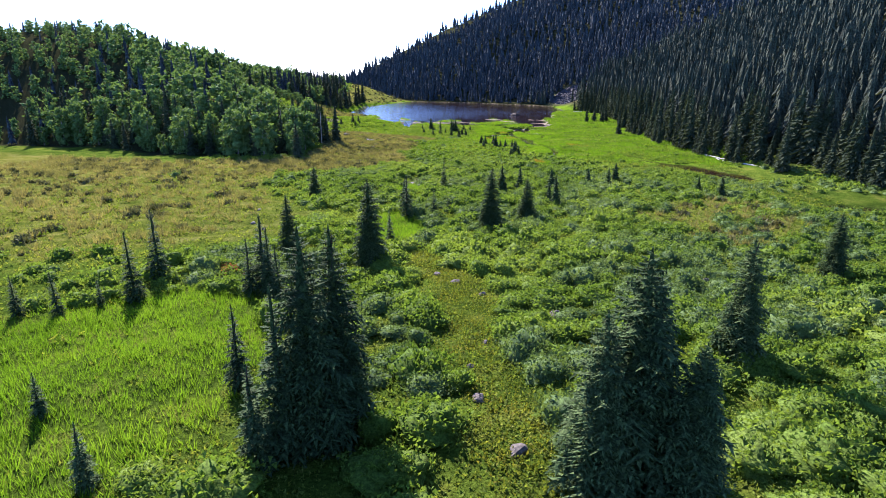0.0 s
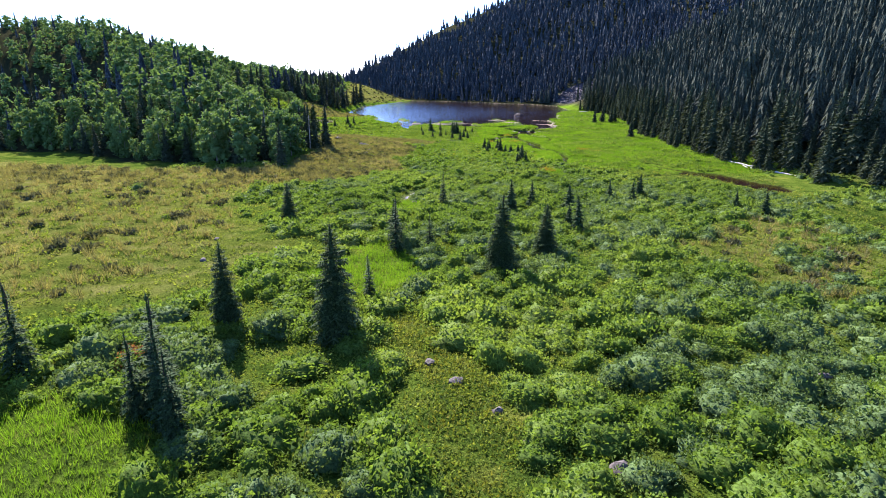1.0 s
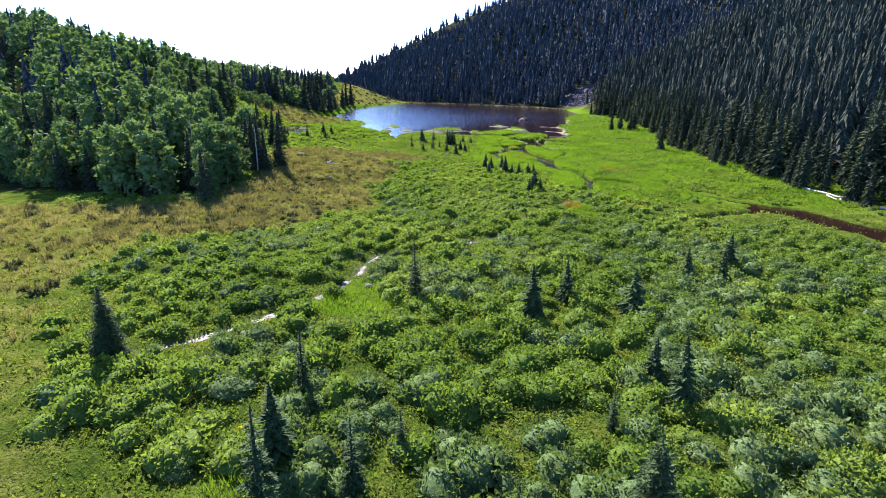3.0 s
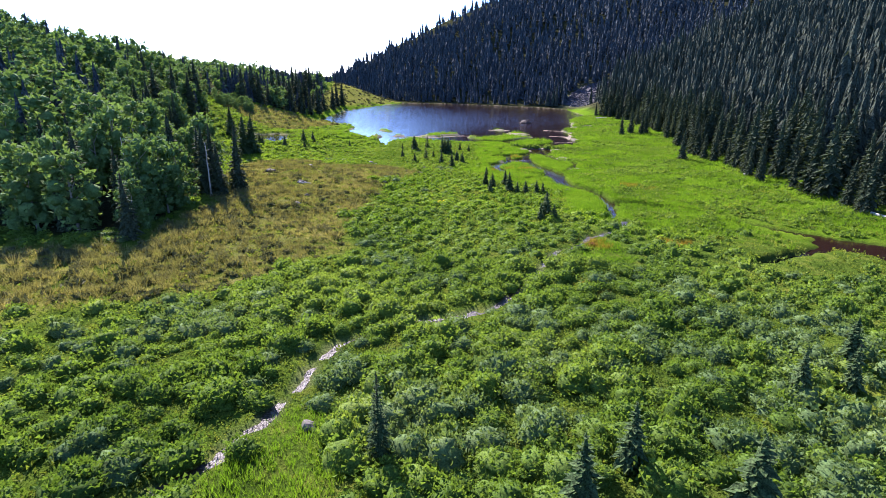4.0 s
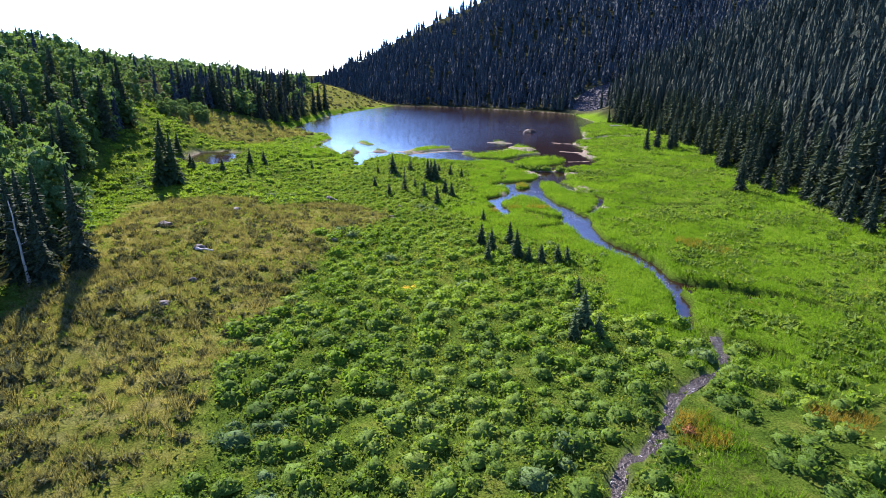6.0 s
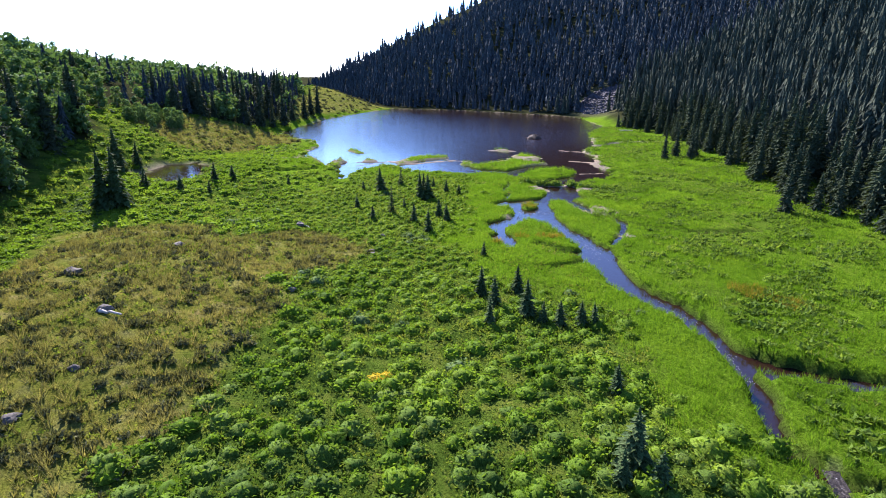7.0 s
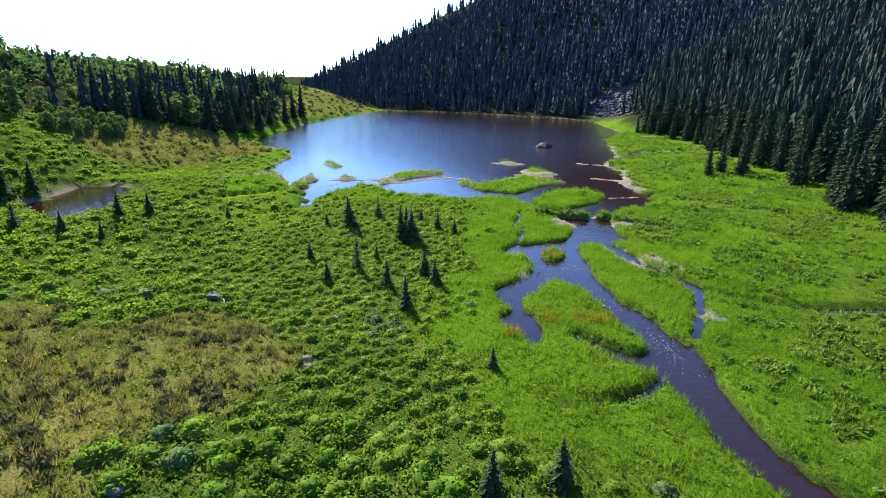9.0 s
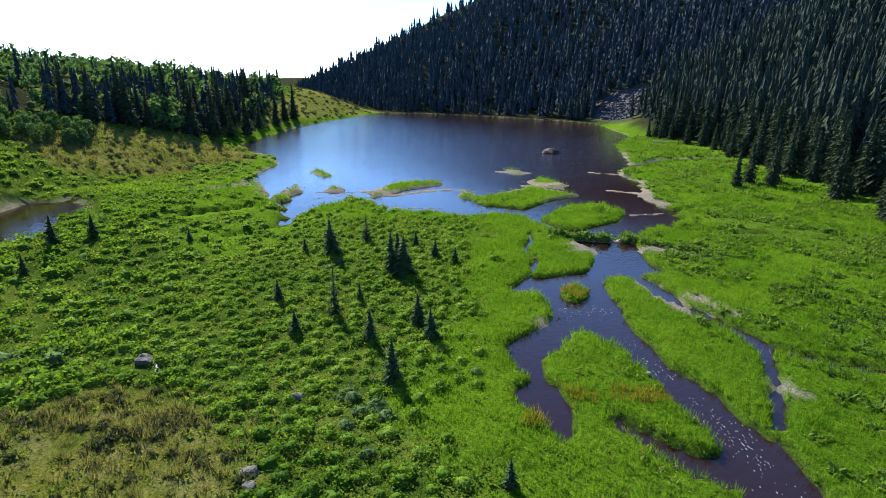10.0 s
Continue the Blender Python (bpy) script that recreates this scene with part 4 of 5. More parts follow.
# ---- trees ----
def conifer_shape(seed, whorls, per, reach, fingers, gap=0.05):
    """The crown of a spruce one metre high: whorls of drooping, feathered branches."""
    rng = np.random.default_rng(seed)
    v, f = [], []
    for i in range(whorls):
        t = i / (whorls - 1)
        z0 = gap + (0.975 - gap) * t ** 0.92
        r0 = reach * (1 - t) ** (0.66 if fingers == 4 else 0.82) * (0.75 + 0.25 * min(1, t * 8)) + 0.008
        n = max(4, int(round(per * (1 - 0.4 * t))))
        for j in range(n):
            a = j * 6.283 / n + i * 1.9 + rng.uniform(-0.3, 0.3)
            r = r0 * rng.uniform(0.5, 1.3)
            z = z0 + rng.uniform(-0.9, 0.9) / whorls
            out = np.array((math.cos(a), math.sin(a), 0.0))
            side = np.array((-math.sin(a), math.cos(a), 0.0))
            foot = np.array((0, 0, z))
            sag = (-0.62 + 0.85 * t if fingers < 2 else -0.46 + 0.8 * t) * r
            tip = foot + out * r + np.array((0, 0, sag))
            mid = foot + out * r * 0.55 + np.array((0, 0, sag * 0.35 + 0.03 * r))
            w = (0.22, 0.24, 0.2, 0.16, 0.10)[fingers] * r + 0.003
            k = len(v)
            v += [foot, mid + side * w, tip, mid - side * w]
            f += [(k, k + 1, k + 2), (k, k + 2, k + 3)]
            if fingers < 2:
                v.append(mid + np.array((0, 0, -0.22 * r)))
                f.append((k, k + 4, k + 2))
            for q in range(fingers):
                s = 0.3 + 0.6 * q / max(1, fingers)
                base = foot + (mid - foot) * min(1, s / 0.55) if s < 0.55 else mid + (tip - mid) * (s - 0.55) / 0.45
                for g in (-1, 1):
                    end = base + (out * 0.55 + side * g * 0.8) * r * 0.34 * rng.uniform(0.7, 1.3) + np.array((0, 0, -0.10 * r - 0.004))
                    k = len(v)
                    v += [base - out * 0.05 * r, base + out * 0.09 * r, end]
                    f.append((k, k + 1, k + 2))
    for i in range(3600 if fingers == 4 else 1100 if fingers == 2 else 330 if fingers == 0 else 250):
        t = 1 - math.sqrt(rng.uniform(0.0, 1.0))
        a = rng.uniform(0, 6.283)
        r0 = reach * (1 - t) ** (0.66 if fingers == 4 else 0.82) * (0.75 + 0.25 * min(1, t * 8)) + 0.006
        r = r0 * (0.92 + 0.16 * math.sin(a * 5 + t * 60)) * rng.uniform(0.45, 1.08)
        at = np.array((r * math.cos(a), r * math.sin(a), gap + (0.97 - gap) * t - 0.42 * r))
        way = np.array((math.cos(a), math.sin(a), -0.25)) + rng.normal(size=3) * 0.55
        way /= np.linalg.norm(way)
        side = np.cross(way, rng.normal(size=3))
        q = rng.uniform(0.014, 0.030) * (1 - 0.5 * t) * (1.0 if fingers > 1 else 1.8)
        side *= q * 0.36 / (np.linalg.norm(side) + 1e-9)
        k = len(v)
        v += [at + side, at - side, at + way * q]
        f.append((k, k + 1, k + 2))
    k, inner = len(v), (0.5, 0.45, 0.12, 0.3, 0.3)[fingers]
    for i in range(9):
        t = i / 8
        for j in range(7):
            q = (inner * reach * (1 - t) ** 0.82 + 0.004) * rng.uniform(0.75, 1.25)
            v.append(np.array((q * math.cos(j * 0.898 + i), q * math.sin(j * 0.898 + i), gap + 0.01 + (0.96 - gap) * t)))
    for i in range(8):
        for j in range(7):
            a, b = k + i * 7 + j, k + i * 7 + (j + 1) % 7
            f += [(a, b, b + 7), (a, b + 7, a + 7)]
    k = len(v)
    v += [np.array((0.012, 0, 0.93)), np.array((-0.006, 0.01, 0.93)), np.array((-0.006, -0.01, 0.93)), np.array((0, 0, 1.0))]
    f += [(k, k + 1, k + 3), (k + 1, k + 2, k + 3), (k + 2, k, k + 3)]
    return np.array(v), np.array(f)


def stem_shape(r0, r1, h, sides=7, rings=5, bend=0.01, seed=0):
    rng = np.random.default_rng(seed)
    v, f = [], []
    for i in range(rings + 1):
        t = i / rings
        cx, cy = bend * rng.normal() * t, bend * rng.normal() * t
        r = r0 + (r1 - r0) * t + (0.5 * r0 if i == 0 else 0)
        v += [(cx + r * math.cos(j * 6.283 / sides), cy + r * math.sin(j * 6.283 / sides), h * t - (0.02 if i == 0 else 0)) for j in range(sides)]
    for i in range(rings):
        for j in range(sides):
            n = (j + 1) % sides
            f.append((i * sides + j, i * sides + n, (i + 1) * sides + n, (i + 1) * sides + j))
    return np.array(v), np.array(f)


def spruce_kind(seed, whorls, per, reach, fingers, gap, needles=M_needle):
    """One spruce one metre high, to be copied: a root at its base, with trunk and crown."""
    root = new("spruce_tree")
    v, f = stem_shape(0.016, 0.003, 0.95, seed=seed)
    part("trunk", mesh_of("trunk", v, f, M_bark, True), root, "grey-brown scaly trunk")
    v, f = conifer_shape(seed, whorls, per, reach, fingers, gap)
    part("crown", mesh_of("crown", v, f, needles), root)
    return root


def standing(x, y, h, turn, wide=1.0, lean=0.0):
    return pose(x, y, at_ground(x, y) - 0.03, lean, lean * 0.6, turn) @ Matrix.Diagonal((h * wide, h * wide, h, 1))


HERO = [spruce_kind(230 + i, 50, 11, (0.215, 0.195, 0.225)[i], 4, 0.02) for i in range(3)]
FULL = [spruce_kind(200 + i, 24, 8, (0.27, 0.24, 0.28)[i], 1, 0.02) for i in range(3)]
SLIM = [spruce_kind(210 + i, 28, 8, (0.15, 0.165, 0.155)[i], 2, 0.03) for i in range(3)]
EDGE = [spruce_kind(220 + i, 28, 7, (0.16, 0.18, 0.15, 0.17)[i], 0, 0.02, M_edge_needle) for i in range(4)]
tree_rng = random.Random(4)


def plant(kinds, spots, label, group, used):
    """Copies of the kinds at spots of (x, y, height); the kinds themselves stand at the first spots."""
    for i, (x, y, h) in enumerate(spots):
        kind = kinds[i % len(kinds)]
        m = standing(x, y, h + (0.6 if h < 3.6 else 0.3), tree_rng.uniform(0, 360), tree_rng.uniform(0.88, 1.15), tree_rng.uniform(-1.5, 1.5))
        if kind not in used:
            used.add(kind)
            ob = kind
            ob.matrix_basis = m
        else:
            ob = copy_scaled(kind, m)
        tagged(ob, label, "tree", group)


def copy_scaled(kind, m):
    ob = copy_thing(kind, Matrix.Identity(4))
    ob.matrix_basis = m
    return ob


used = set()
# full spruces near the flight's start
plant(HERO, [(-3.5, -8.7, 6.0), (-3.0, -7.6, 5.8), (4.5, -10.1, 5.7), (3.6, -10.7, 4.4), (5.2, -9.4, 4.8), (5.6, -10.9, 3.4), (10.5, -3.5, 4.5), (24.3, 11.6, 3.9), (-4.8, 10.5, 5.2), (3.3, 22.2, 5.0), (-10.1, 11.7, 4.0), (6.8, 26.0, 3.3), (-14.9, 37.8, 3.3)],
      "tall dark green spruce with full low branches among willows", "spruces in the meadow", used)
# slim young spruces on the knoll
plant(SLIM, [(-4.2, -9.2, 4.6), (-6.7, -5.8, 2.5), (-4.6, -9.9, 2.6), (-15.4, 3.4, 3.1), (-16.0, 6.9, 3.5), (-16.4, 2.3, 1.0), (-17.6, 1.1, 1.6), (-19.3, 0.9, 1.4), (-9.3, 4.4, 4.0), (-8.6, 3.3, 3.2), (-9.8, 3.8, 2.6), (-7.9, 2.6, 2.5), (-4.2, 16.3, 1.9), (-11.7, -7.9, 0.9), (-8.3, -11.0, 1.3),
             (-3.9, 27.2, 3.4), (-1.5, 28.5, 2.3), (-4.7, 34.7, 2.5), (7.6, 32.1, 1.2), (-0.2, 30.9, 1.1), (-0.8, 47.0, 3.6)],
      "slim young spruce with thin sparse branches in green meadow", "spruces in the meadow", used)
plant(FULL, [(-4.3, 29.8, 2.6), (10.8, 33.8, 2.8), (10.5, 36.2, 1.8), (6.2, 43.6, 2.9), (8.6, 46.3, 2.3), (12.2, 44.4, 2.5), (18.6, 52.3, 2.0), (21.5, 52.9, 2.0), (23.1, 55.4, 2.3), (33.9, 53.2, 1.5), (35.0, 48.9, 2.1), (12.7, 89.9, 2.6), (13.3, 88.4, 1.5), (11.9, 88.8, 1.4)],
      "young dark spruce standing between willow shrubs", "spruces in the meadow", used)
plant(FULL, [(7.0, 110.6, 2.0), (7.9, 108.3, 2.0), (10.0, 111.5, 1.8), (10.2, 106.8, 2.3), (7.3, 104.6, 1.6), (12.3, 105.0, 1.4), (13.8, 105.1, 1.4), (14.7, 105.0, 1.3), (13.7, 95.9, 1.3), (11.2, 105.6, 1.1), (7.8, 121.5, 0.9)],
      "small dark spruce in a row near the creek", "spruces near the creek", used)
plant(FULL, [(-6.5, 153.2, 3.6), (-0.1, 148.6, 3.8), (1.1, 147.8, 3.3), (0.4, 149.6, 3.0), (-0.1, 135.1, 1.8), (2.9, 137.9, 1.9), (3.9, 135.7, 1.7), (1.9, 129.9, 2.4), (-5.3, 135.9, 1.3), (-8.2, 141.6, 1.3), (-9.3, 154.0, 1.2), (3.7, 152.7, 1.5), (5.6, 150.9, 1.2), (-1.9, 141.9, 1.1), (1.6, 156.3, 1.2), (-21.5, 155.6, 1.0)],
      "dark spruce on the grassy flat beside the lake", "spruces beside the lake", used)
plant(SLIM, [(-3.3, 139.1, 3.6), (-3.8, 158.3, 2.6)], "slim spruce on the grassy flat beside the lake", "spruces beside the lake", used)
plant(FULL, [(-37.6, 133.7, 7.3), (-36.2, 134.4, 7.6), (-37.0, 135.6, 6.2), (-48.2, 154.9, 6.3), (-47.5, 159.2, 4.0), (-38.2, 144.2, 2.1), (-37.2, 143.0, 1.6), (-30.0, 148.1, 2.6), (-29.0, 152.2, 1.8), (-32.6, 142.9, 1.6), (-28.3, 142.2, 1.2)],
      "dark spruce on the rise beside the small pond", "spruces beside the pond", used)


def along(outline_dist, box, step, lo, hi, rng):
    p = spread(*box, step, rng)
    d = outline_dist(p[:, 0], p[:, 1])
    return p[(d > lo) & (d < hi)]


edge_rng = np.random.default_rng(31)
edge = along(foot_dist, (44, 82, 55, 262), 3.3, 0.3, 9.0, edge_rng)
edge = edge[edge_rng.permutation(len(edge))[:190]]
plant(EDGE, [(float(x), float(y), float(edge_rng.uniform(6.0, 13.0)) * (0.72 if foot_dist(np.array([x]), np.array([y]))[0] < 3 else 1.0)) for x, y in edge] + [(48.0, 139.8, 5.8), (50.0, 188.0, 6.0), (53.5, 191.0, 7.0), (56.0, 189.0, 6.5), (58.0, 192.0, 7.5)],
      "tall grey-green spruce at the foot of the forested mountain", "spruces along the forest edge", used)
west_edge = along(lambda x, y: -poly_dist(x, y, WOOD_A, True), (-95, -22, 66, 200), 3.4, 0.0, 13.0, edge_rng)
spruce_here = edge_rng.random(len(west_edge)) < np.where(west_edge[:, 1] > 112, 0.45, 0.25)
plant(EDGE, [(float(x), float(y), float(edge_rng.uniform(6, 9.5))) for x, y in west_edge[spruce_here]][:60] + [(-24.6, 96.0, 8.0), (-26.0, 94.0, 6.0), (-27.6, 77.0, 6.0)],
      "dark spruce at the edge of the aspen grove", "spruces along the grove", used)
tall = along(lambda x, y: -poly_dist(x, y, WOOD_B, True), (-100, -50, 194, 300), 4.4, 0.0, 9.5, edge_rng)
plant(EDGE, [(float(x), float(y), float(edge_rng.uniform(4.0, 10.5) if y < 218 else 5.5 + 11 * edge_rng.random() ** 1.6)) for x, y in tall if edge_rng.random() < (0.85 if y > 218 else 0.4)][:90] + [(-54.0, 251.0, 9.0), (-53.0, 260.0, 11.0), (-53.5, 272.0, 8.0), (-52.0, 284.0, 10.0), (-52.5, 295.0, 11.0), (-51.5, 303.0, 12.0), (-55.6, 145.8, 11.0), (-54.5, 150.0, 10.5), (-58.2, 162.5, 11.5), (-60.5, 164.5, 9.0), (-55.5, 243.5, 13.0), (-57.5, 236.5, 12.0), (-66.0, 212.0, 10.0)],
      "tall dark spruce on the lake shore slope", "spruces above the lake shore", used)


def aspen_kind(seed):
    rng = np.random.default_rng(seed)
    root = new("aspen_tree")
    v, f = stem_shape(0.014, 0.004, 0.8, bend=0.012, seed=seed)
    trunk = part("trunk", mesh_of("trunk", v, f, M_pale_bark, True), root, "slender pale grey trunk")
    for i in range(4):
        v, f = stem_shape(0.006, 0.002, 0.24, 5, 3, 0.01, seed + i)
        limb = part("limb", mesh_of("limb", v, f, M_pale_bark, True), trunk)
        limb.matrix_basis = pose(0, 0, 0.35 + 0.1 * i, 0, 45, 90 * i + 20)
    v, f = lobed_tree_shape(seed, 17, 38, 0.058, 5, 0.04, 0.25)
    part("crown", mesh_of("crown", v, f, M_aspen, True), root)
    return root


ASPEN = [aspen_kind(300 + i) for i in range(4)]
plant(ASPEN, [(float(x), float(y), float(edge_rng.uniform(3.8, 9.0))) for x, y in west_edge[~spruce_here]][:200] + [(-28.5, 79.5, 5.0), (-30.0, 82.0, 6.0), (-28.5, 86.0, 5.5)],
      "leafy green aspen with a slender pale trunk at the meadow's edge", "aspens along the grove", used)
thicket = spread(-66, -56, 182, 206, 2.1, edge_rng)
thicket = thicket[np.hypot((thicket[:, 0] + 62) * 1.0, (thicket[:, 1] - 194) * 0.45) < 4.6]
plant(ASPEN, [(float(x), float(y), float(edge_rng.uniform(1.6, 3.4))) for x, y in thicket],
      "young bushy aspen in a thicket on the olive slope", "young aspens on the slope", used)


def dead_tree(x, y, h):
    root = new("dead_tree")
    v, f = stem_shape(0.11, 0.03, h, 7, 6, 0.05, 7)
    trunk = part("trunk", mesh_of("trunk", v, f, M_dead_wood, True), root)
    for i in range(6):
        v, f = stem_shape(0.025, 0.008, 0.5 + 0.12 * (i % 3), 5, 3, 0.03, 20 + i)
        b = part("branch_stub", mesh_of("branch_stub", v, f, M_dead_wood, True), trunk)
        b.matrix_basis = pose(0, 0, h * (0.4 + 0.09 * i), 0, 70, 67 * i)
    root.matrix_basis = pose(x, y, at_ground(x, y) - 0.05, 2, 1, 0)
    tagged(root, "bare grey dead tree trunk beside living spruces", "dead tree")


dead_tree(-27.0, 93.5, 6.5)
dead_tree(-33.5, 88.0, 7.5)


# ---- rocks, logs, beaver works ----
def boulder_mesh(seed, flat):
    rng = np.random.default_rng(seed)
    bm = bmesh.new()
    bmesh.ops.create_icosphere(bm, subdivisions=2, radius=1.0)
    off = Vector(rng.uniform(-50, 50, 3))
    for q in bm.verts:
        d = 1 + 0.55 * noise.noise(q.co * 1.1 + off) + 0.25 * noise.noise(q.co * 2.9 + off)
        q.co = Vector((q.co.x * d, q.co.y * d * 0.8, q.co.z * d * flat))
    me = bpy.data.meshes.new("boulder")
    bm.to_mesh(me)
    bm.free()
    me.materials.append(M_rock)
    return me


BOULDERS = [boulder_mesh(i, 0.55 + 0.1 * (i % 3)) for i in range(5)]
ROCKS = [(5.0, 1.5, 0.42), (2.0, -9.3, 0.28), (1.1, -6.6, 0.22), (0.4, 6.7, 0.30), (-0.6, 8.3, 0.24), (13.5, 7.8, 0.32), (14.5, 7.6, 0.30), (1.8, 4.6, 0.2), (-11.1, 21.5, 0.36), (-11.4, 22.7, 0.26), (-13.0, 28.3, 0.3),
         (-4.1, 48.9, 0.40), (-24.8, 109.0, 0.7), (-21.2, 118.6, 0.62), (-8.2, 110.0, 0.42), (-16.1, 95.9, 0.36), (-16.0, 91.2, 0.42), (-13.2, 131.3, 0.6), (-3.5, 121.9, 0.42), (-3.2, 121.0, 0.34), (-3.1, 128.1, 0.4), (-18.8, 103.2, 0.5), (8.2, -5.5, 0.25), (12.8, 8.6, 0.2), (15.6, 7.0, 0.22), (-15.5, 22.5, 0.22), (-17.2, 24.8, 0.28), (-14.2, 26.1, 0.18), (-18.6, 30.4, 0.25), (-12.3, 24.0, 0.16), (0.9, -4.2, 0.16), (1.6, -1.5, 0.14), (2.6, 2.8, 0.18)]
for i, (x, y, r) in enumerate(ROCKS):
    rock = new("rock", BOULDERS[i % 5])
    rock.matrix_basis = pose(x, y, at_ground(x, y) + 0.12 * r, 0, 0, 61 * i) @ Matrix.Diagonal((r, r, r, 1))
    tagged(rock, "weathered grey granite rock lying in the meadow" if r < 0.5 else "large weathered grey boulder lying in dry grass", "rock", "rocks in the meadow")


def scree():
    rng = np.random.default_rng(41)
    p = spread(58, 92, 296, 340, 0.95, rng)
    p = p[(np.hypot((p[:, 0] - 75) * 0.75, (p[:, 1] - 318) * 0.55) < 11) & (foot_dist(p[:, 0], p[:, 1]) > 0.5)]
    cube = np.array([(a, b, c) for a in (-1, 1) for b in (-1, 1) for c in (-1, 1)], float)
    faces = np.array([(0, 1, 3, 2), (4, 6, 7, 5), (0, 4, 5, 1), (2, 3, 7, 6), (0, 2, 6, 4), (1, 5, 7, 3)])
    out = []
    for i in range(6):
        m = np.arange(len(p)) % 6 == i
        v = cube * rng.uniform(0.55, 1.0, (8, 1)) @ np.array(Euler(rng.uniform(-0.6, 0.6, 3)).to_matrix())
        out.append(scatter(v, faces, place_on(p[m]), rng.uniform(0, 6.28, m.sum()), rng.uniform(0.25, 0.8, m.sum())))
    v, f = joined(out)
    tagged(new("scree_rocks", mesh_of("scree_rocks", v, f, M_scree)), "grey talus blocks below the forest at the lake shore", "rock", kind="stuff")


scree()


def fallen_log(x, y, z, length, r, heading, tilt=2.0):
    v, f = stem_shape(r, r * 0.55, length, 8, 6, 0.08, int(x * 7) % 99)
    ob = new("fallen_log", mesh_of("fallen_log", v, f, M_dead_wood, True))
    ob.matrix_basis = pose(x, y, z, 0, 0, heading) @ pose(0, 0, 0, 90 - tilt, 0, 0)
    tagged(ob, "bleached grey fallen log without bark", "log", "fallen logs")


for x, y, length, r, heading in ((53.2, 95.0, 7.0, 0.17, 7), (54.0, 88.4, 6.0, 0.15, 10), (55.0, 82.4, 5.0, 0.14, 14), (53.6, 90.5, 4.0, 0.10, -18), (51.5, 122.5, 3.5, 0.15, 60), (-12.4, 131.0, 0.9, 0.07, 40), (-12.0, 130.6, 0.8, 0.06, 20), (17.2, 131.6, 1.3, 0.1, 290), (57.5, 247.0, 4.0, 0.25, 80), (-18.9, 102.9, 1.8, 0.12, 70)):
    fallen_log(x, y, max(at_ground(x, y), 0.0) + r * 0.9, length, r, heading)
fallen_log(79.0, 316.0, at_ground(79.0, 316.0) + 0.9, 9.0, 0.3, 330, -8)


def beaver_lodge(x, y):
    root = new("beaver_lodge")
    v, f = [(0, 0, 1.15)], []
    for k, (r, z) in enumerate(((0.7, 1.02), (1.4, 0.68), (2.0, 0.2), (2.3, -0.3))):
        v += [((r + 0.15 * math.sin(j * 2.7 + k)) * math.cos(j * 0.524), (r + 0.15 * math.sin(j * 2.7 + k)) * math.sin(j * 0.524), z + 0.06 * math.sin(j * 4.1 + k)) for j in range(12)]
    f += [(0, 1 + j, 1 + (j + 1) % 12) for j in range(12)]
    for k in range(3):
        for j in range(12):
            a, b = 1 + k * 12 + j, 1 + k * 12 + (j + 1) % 12
            f += [(a, a + 12, b + 12), (a, b + 12, b)]
    part("mound", mesh_of("mound", v, f, M_lodge), root, "dark mud and stick mound")
    rng = np.random.default_rng(8)
    for i in range(46):
        sv, sf = stem_shape(0.045, 0.02, rng.uniform(0.8, 1.8), 5, 2, 0.03, i)
        s = part("stick", mesh_of("stick", sv, sf, M_stick, True), root)
        a, r = rng.uniform(0, 360), rng.uniform(0.2, 2.0)
        s.matrix_basis = pose(r * math.cos(radians(a)), r * math.sin(radians(a)), max(0.12, 1.2 - 0.5 * r), 0, rng.uniform(70, 105), rng.uniform(0, 360))
    root.matrix_basis = pose(x, y, -0.05)
    tagged(root, "dark beaver lodge of mud and sticks standing in the lake", "beaver lodge")


beaver_lodge(28.2, 230.5)


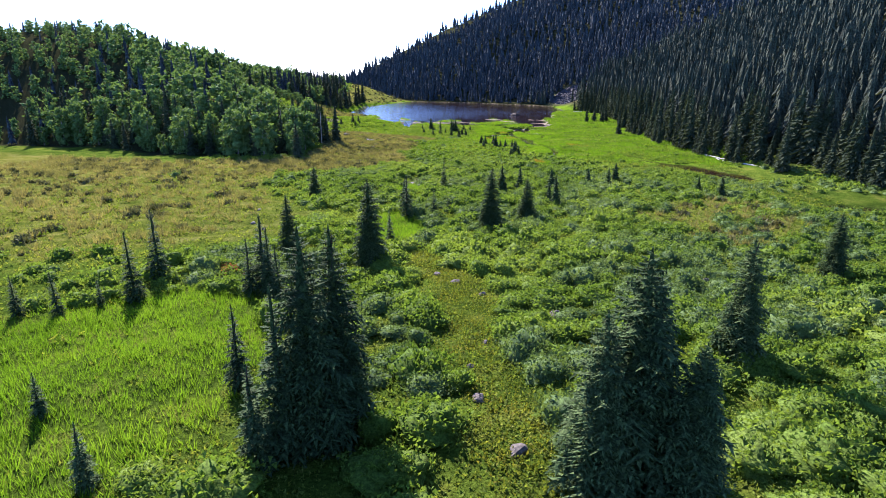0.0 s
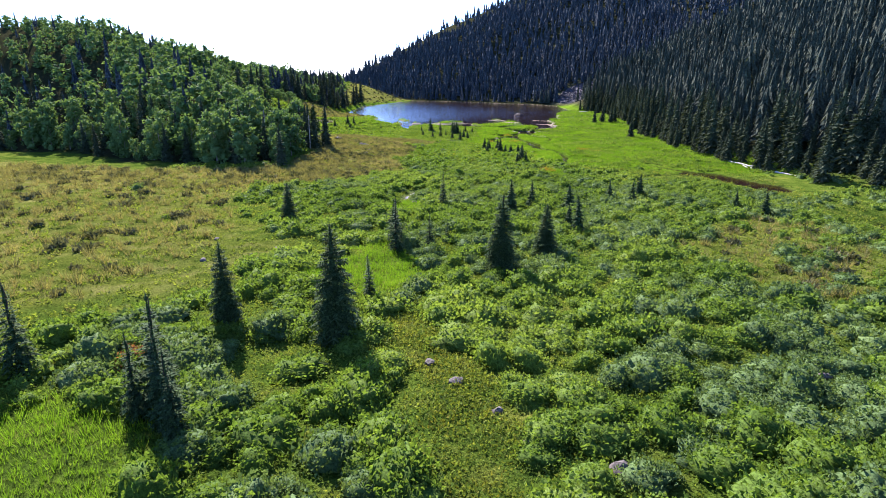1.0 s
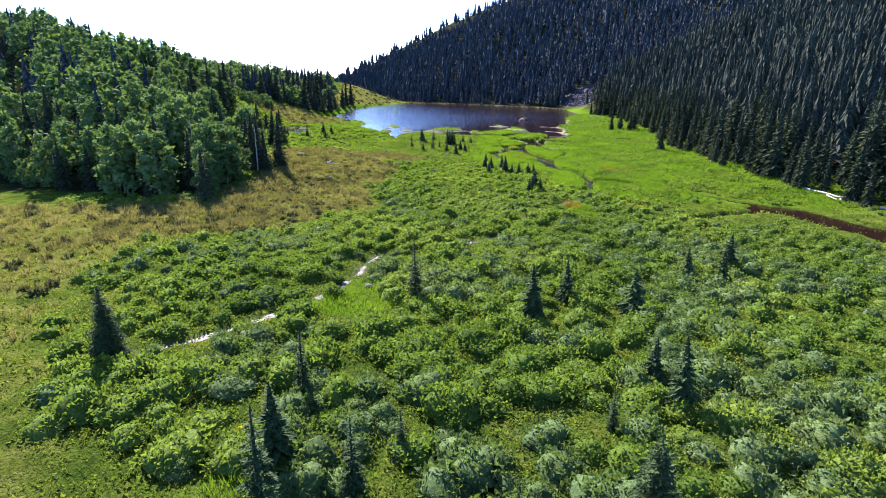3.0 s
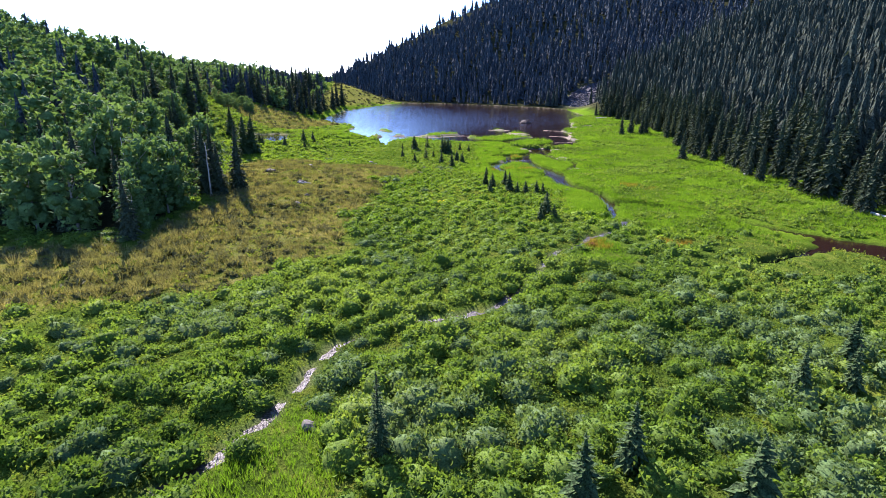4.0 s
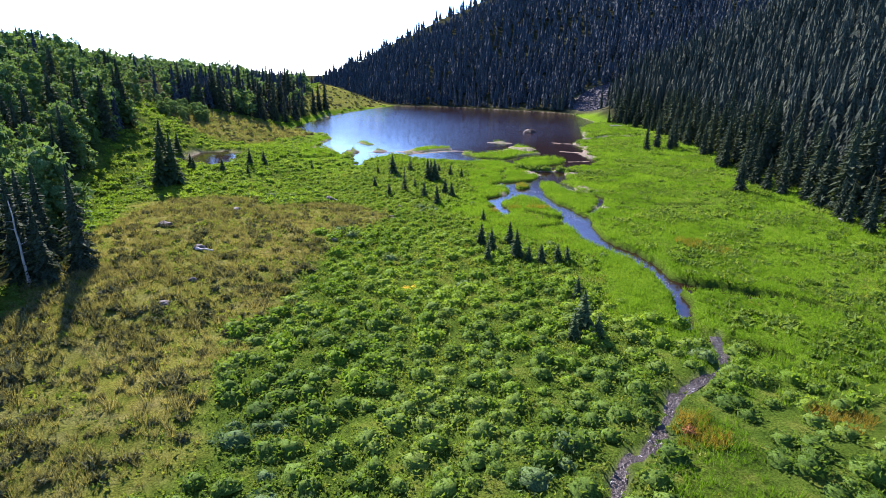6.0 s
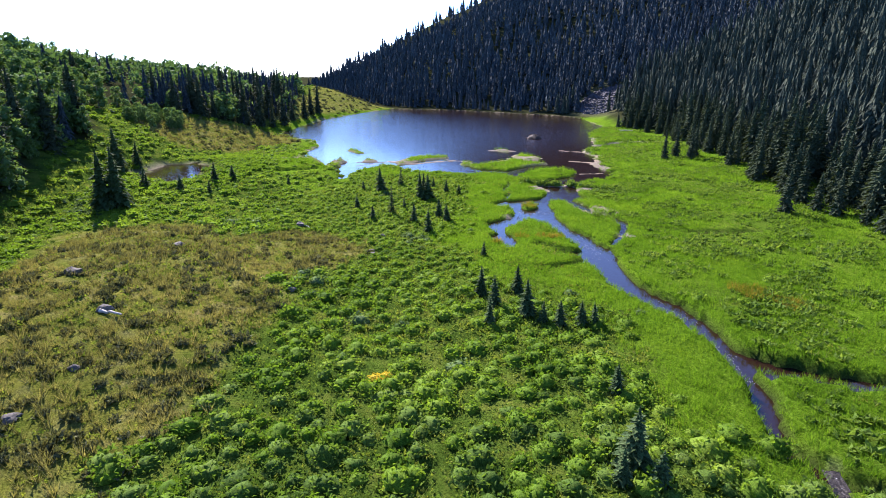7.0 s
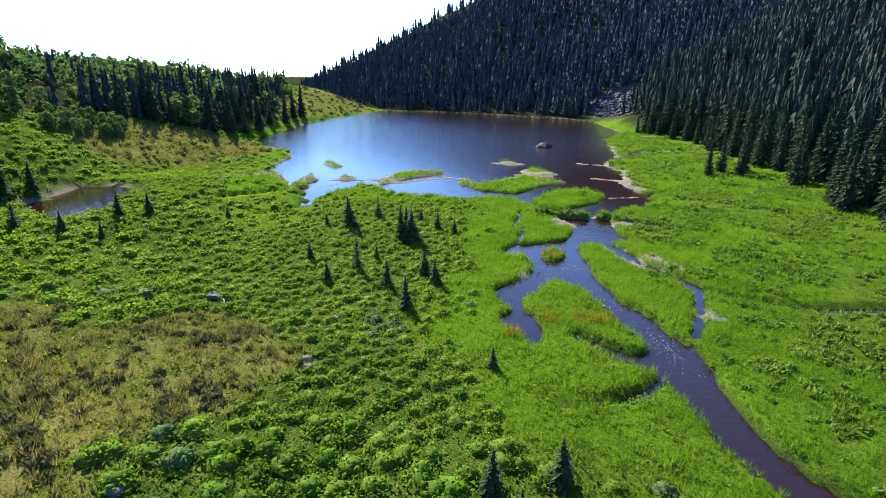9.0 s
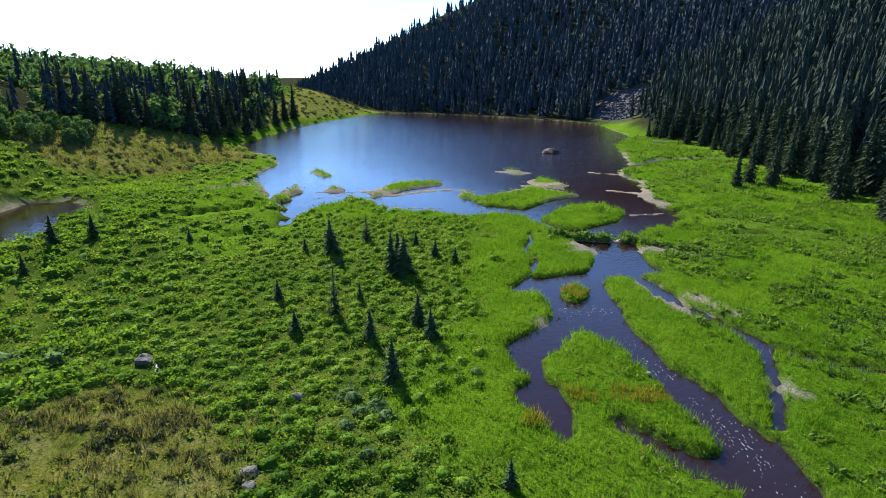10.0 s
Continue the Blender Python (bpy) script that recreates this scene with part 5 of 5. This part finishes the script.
def beaver_dam():
    root = new("beaver_dam")
    line = [(16.6, 161.0), (18.3, 160.2), (20.7, 159.6), (22.4, 159.3), (24.4, 159.4), (26.0, 157.6), (28.4, 156.0), (30.6, 154.2)]
    pts = np.array(line)
    v, f = [], []
    for i in range(43):
        t = i / 42 * (len(pts) - 1)
        k = min(int(t), len(pts) - 2)
        c = pts[k] + (pts[k + 1] - pts[k]) * (t - k)
        d = pts[k + 1] - pts[k]
        n = np.array((-d[1], d[0])) / np.hypot(*d)
        for w, z in ((-0.75, -0.35), (-0.3, 0.22), (0.1, 0.30), (0.6, -0.35)):
            e = c + n * (w + 0.1 * math.sin(i * 2.1 + w))
            gap = 0.22 if abs(c[0] - 22.9) < 0.5 else 0.0
            v.append((e[0], e[1], z - gap + 0.06 * math.sin(i * 1.7)))
    for i in range(42):
        for j in range(3):
            f.append((i * 4 + j, i * 4 + j + 1, i * 4 + j + 5, i * 4 + j + 4))
    part("bank", mesh_of("bank", v, f, M_mud, True), root, "dark wet mud and stick bank")
    shapes = []
    for i in range(3):
        sv, sf = shrub_shape(420 + i, 140, 0.24)
        shapes.append(mesh_of("tussock", sv, sf, M_willow))
    for i in range(17):
        t = i / 16 * (len(pts) - 1)
        k = min(int(t), len(pts) - 2)
        c = pts[k] + (pts[k + 1] - pts[k]) * (t - k)
        if abs(c[0] - 22.9) < 0.55:
            continue
        s = part("tussock", shapes[i % 3], root, "round green grass tussock")
        q = 0.8 + 0.2 * math.sin(i * 2.3)
        s.matrix_basis = pose(c[0], c[1], 0.2, 0, 0, 77 * i) @ Matrix.Diagonal((q, q, q * 1.1, 1))
    tagged(root, "low beaver dam of mud overgrown with green tussocks", "beaver dam")


beaver_dam()


def patch_of(name, label, mat, spots, seed):
    rng = np.random.default_rng(seed)
    v0, f0 = shrub_shape(seed, 240, 0.17)
    me = mesh_of(name, v0, f0, mat)
    for x, y, r in spots:
        ob = new(name, me)
        ob.matrix_basis = pose(x, y, at_ground(x, y) - 0.03, 0, 0, float(rng.uniform(0, 360))) @ Matrix.Diagonal((r, r, r * 0.8, 1))
        tagged(ob, label, "shrub", label)


patch_of("rust_shrub", "low rust-red shrub among green willows", M_rust, [(-12.6, 8.2, 0.9), (-13.3, 9.0, 0.7), (15.3, 79.0, 0.5)], 501)
patch_of("yellow_flowers", "clump of bright yellow flowering herbs", M_bloom, [(0.3, 96.9, 0.55), (0.9, 97.3, 0.4), (-6.2, 31.5, 0.4), (-9.4, 34.0, 0.45), (15.2, 146.0, 0.0001)][:4], 502)
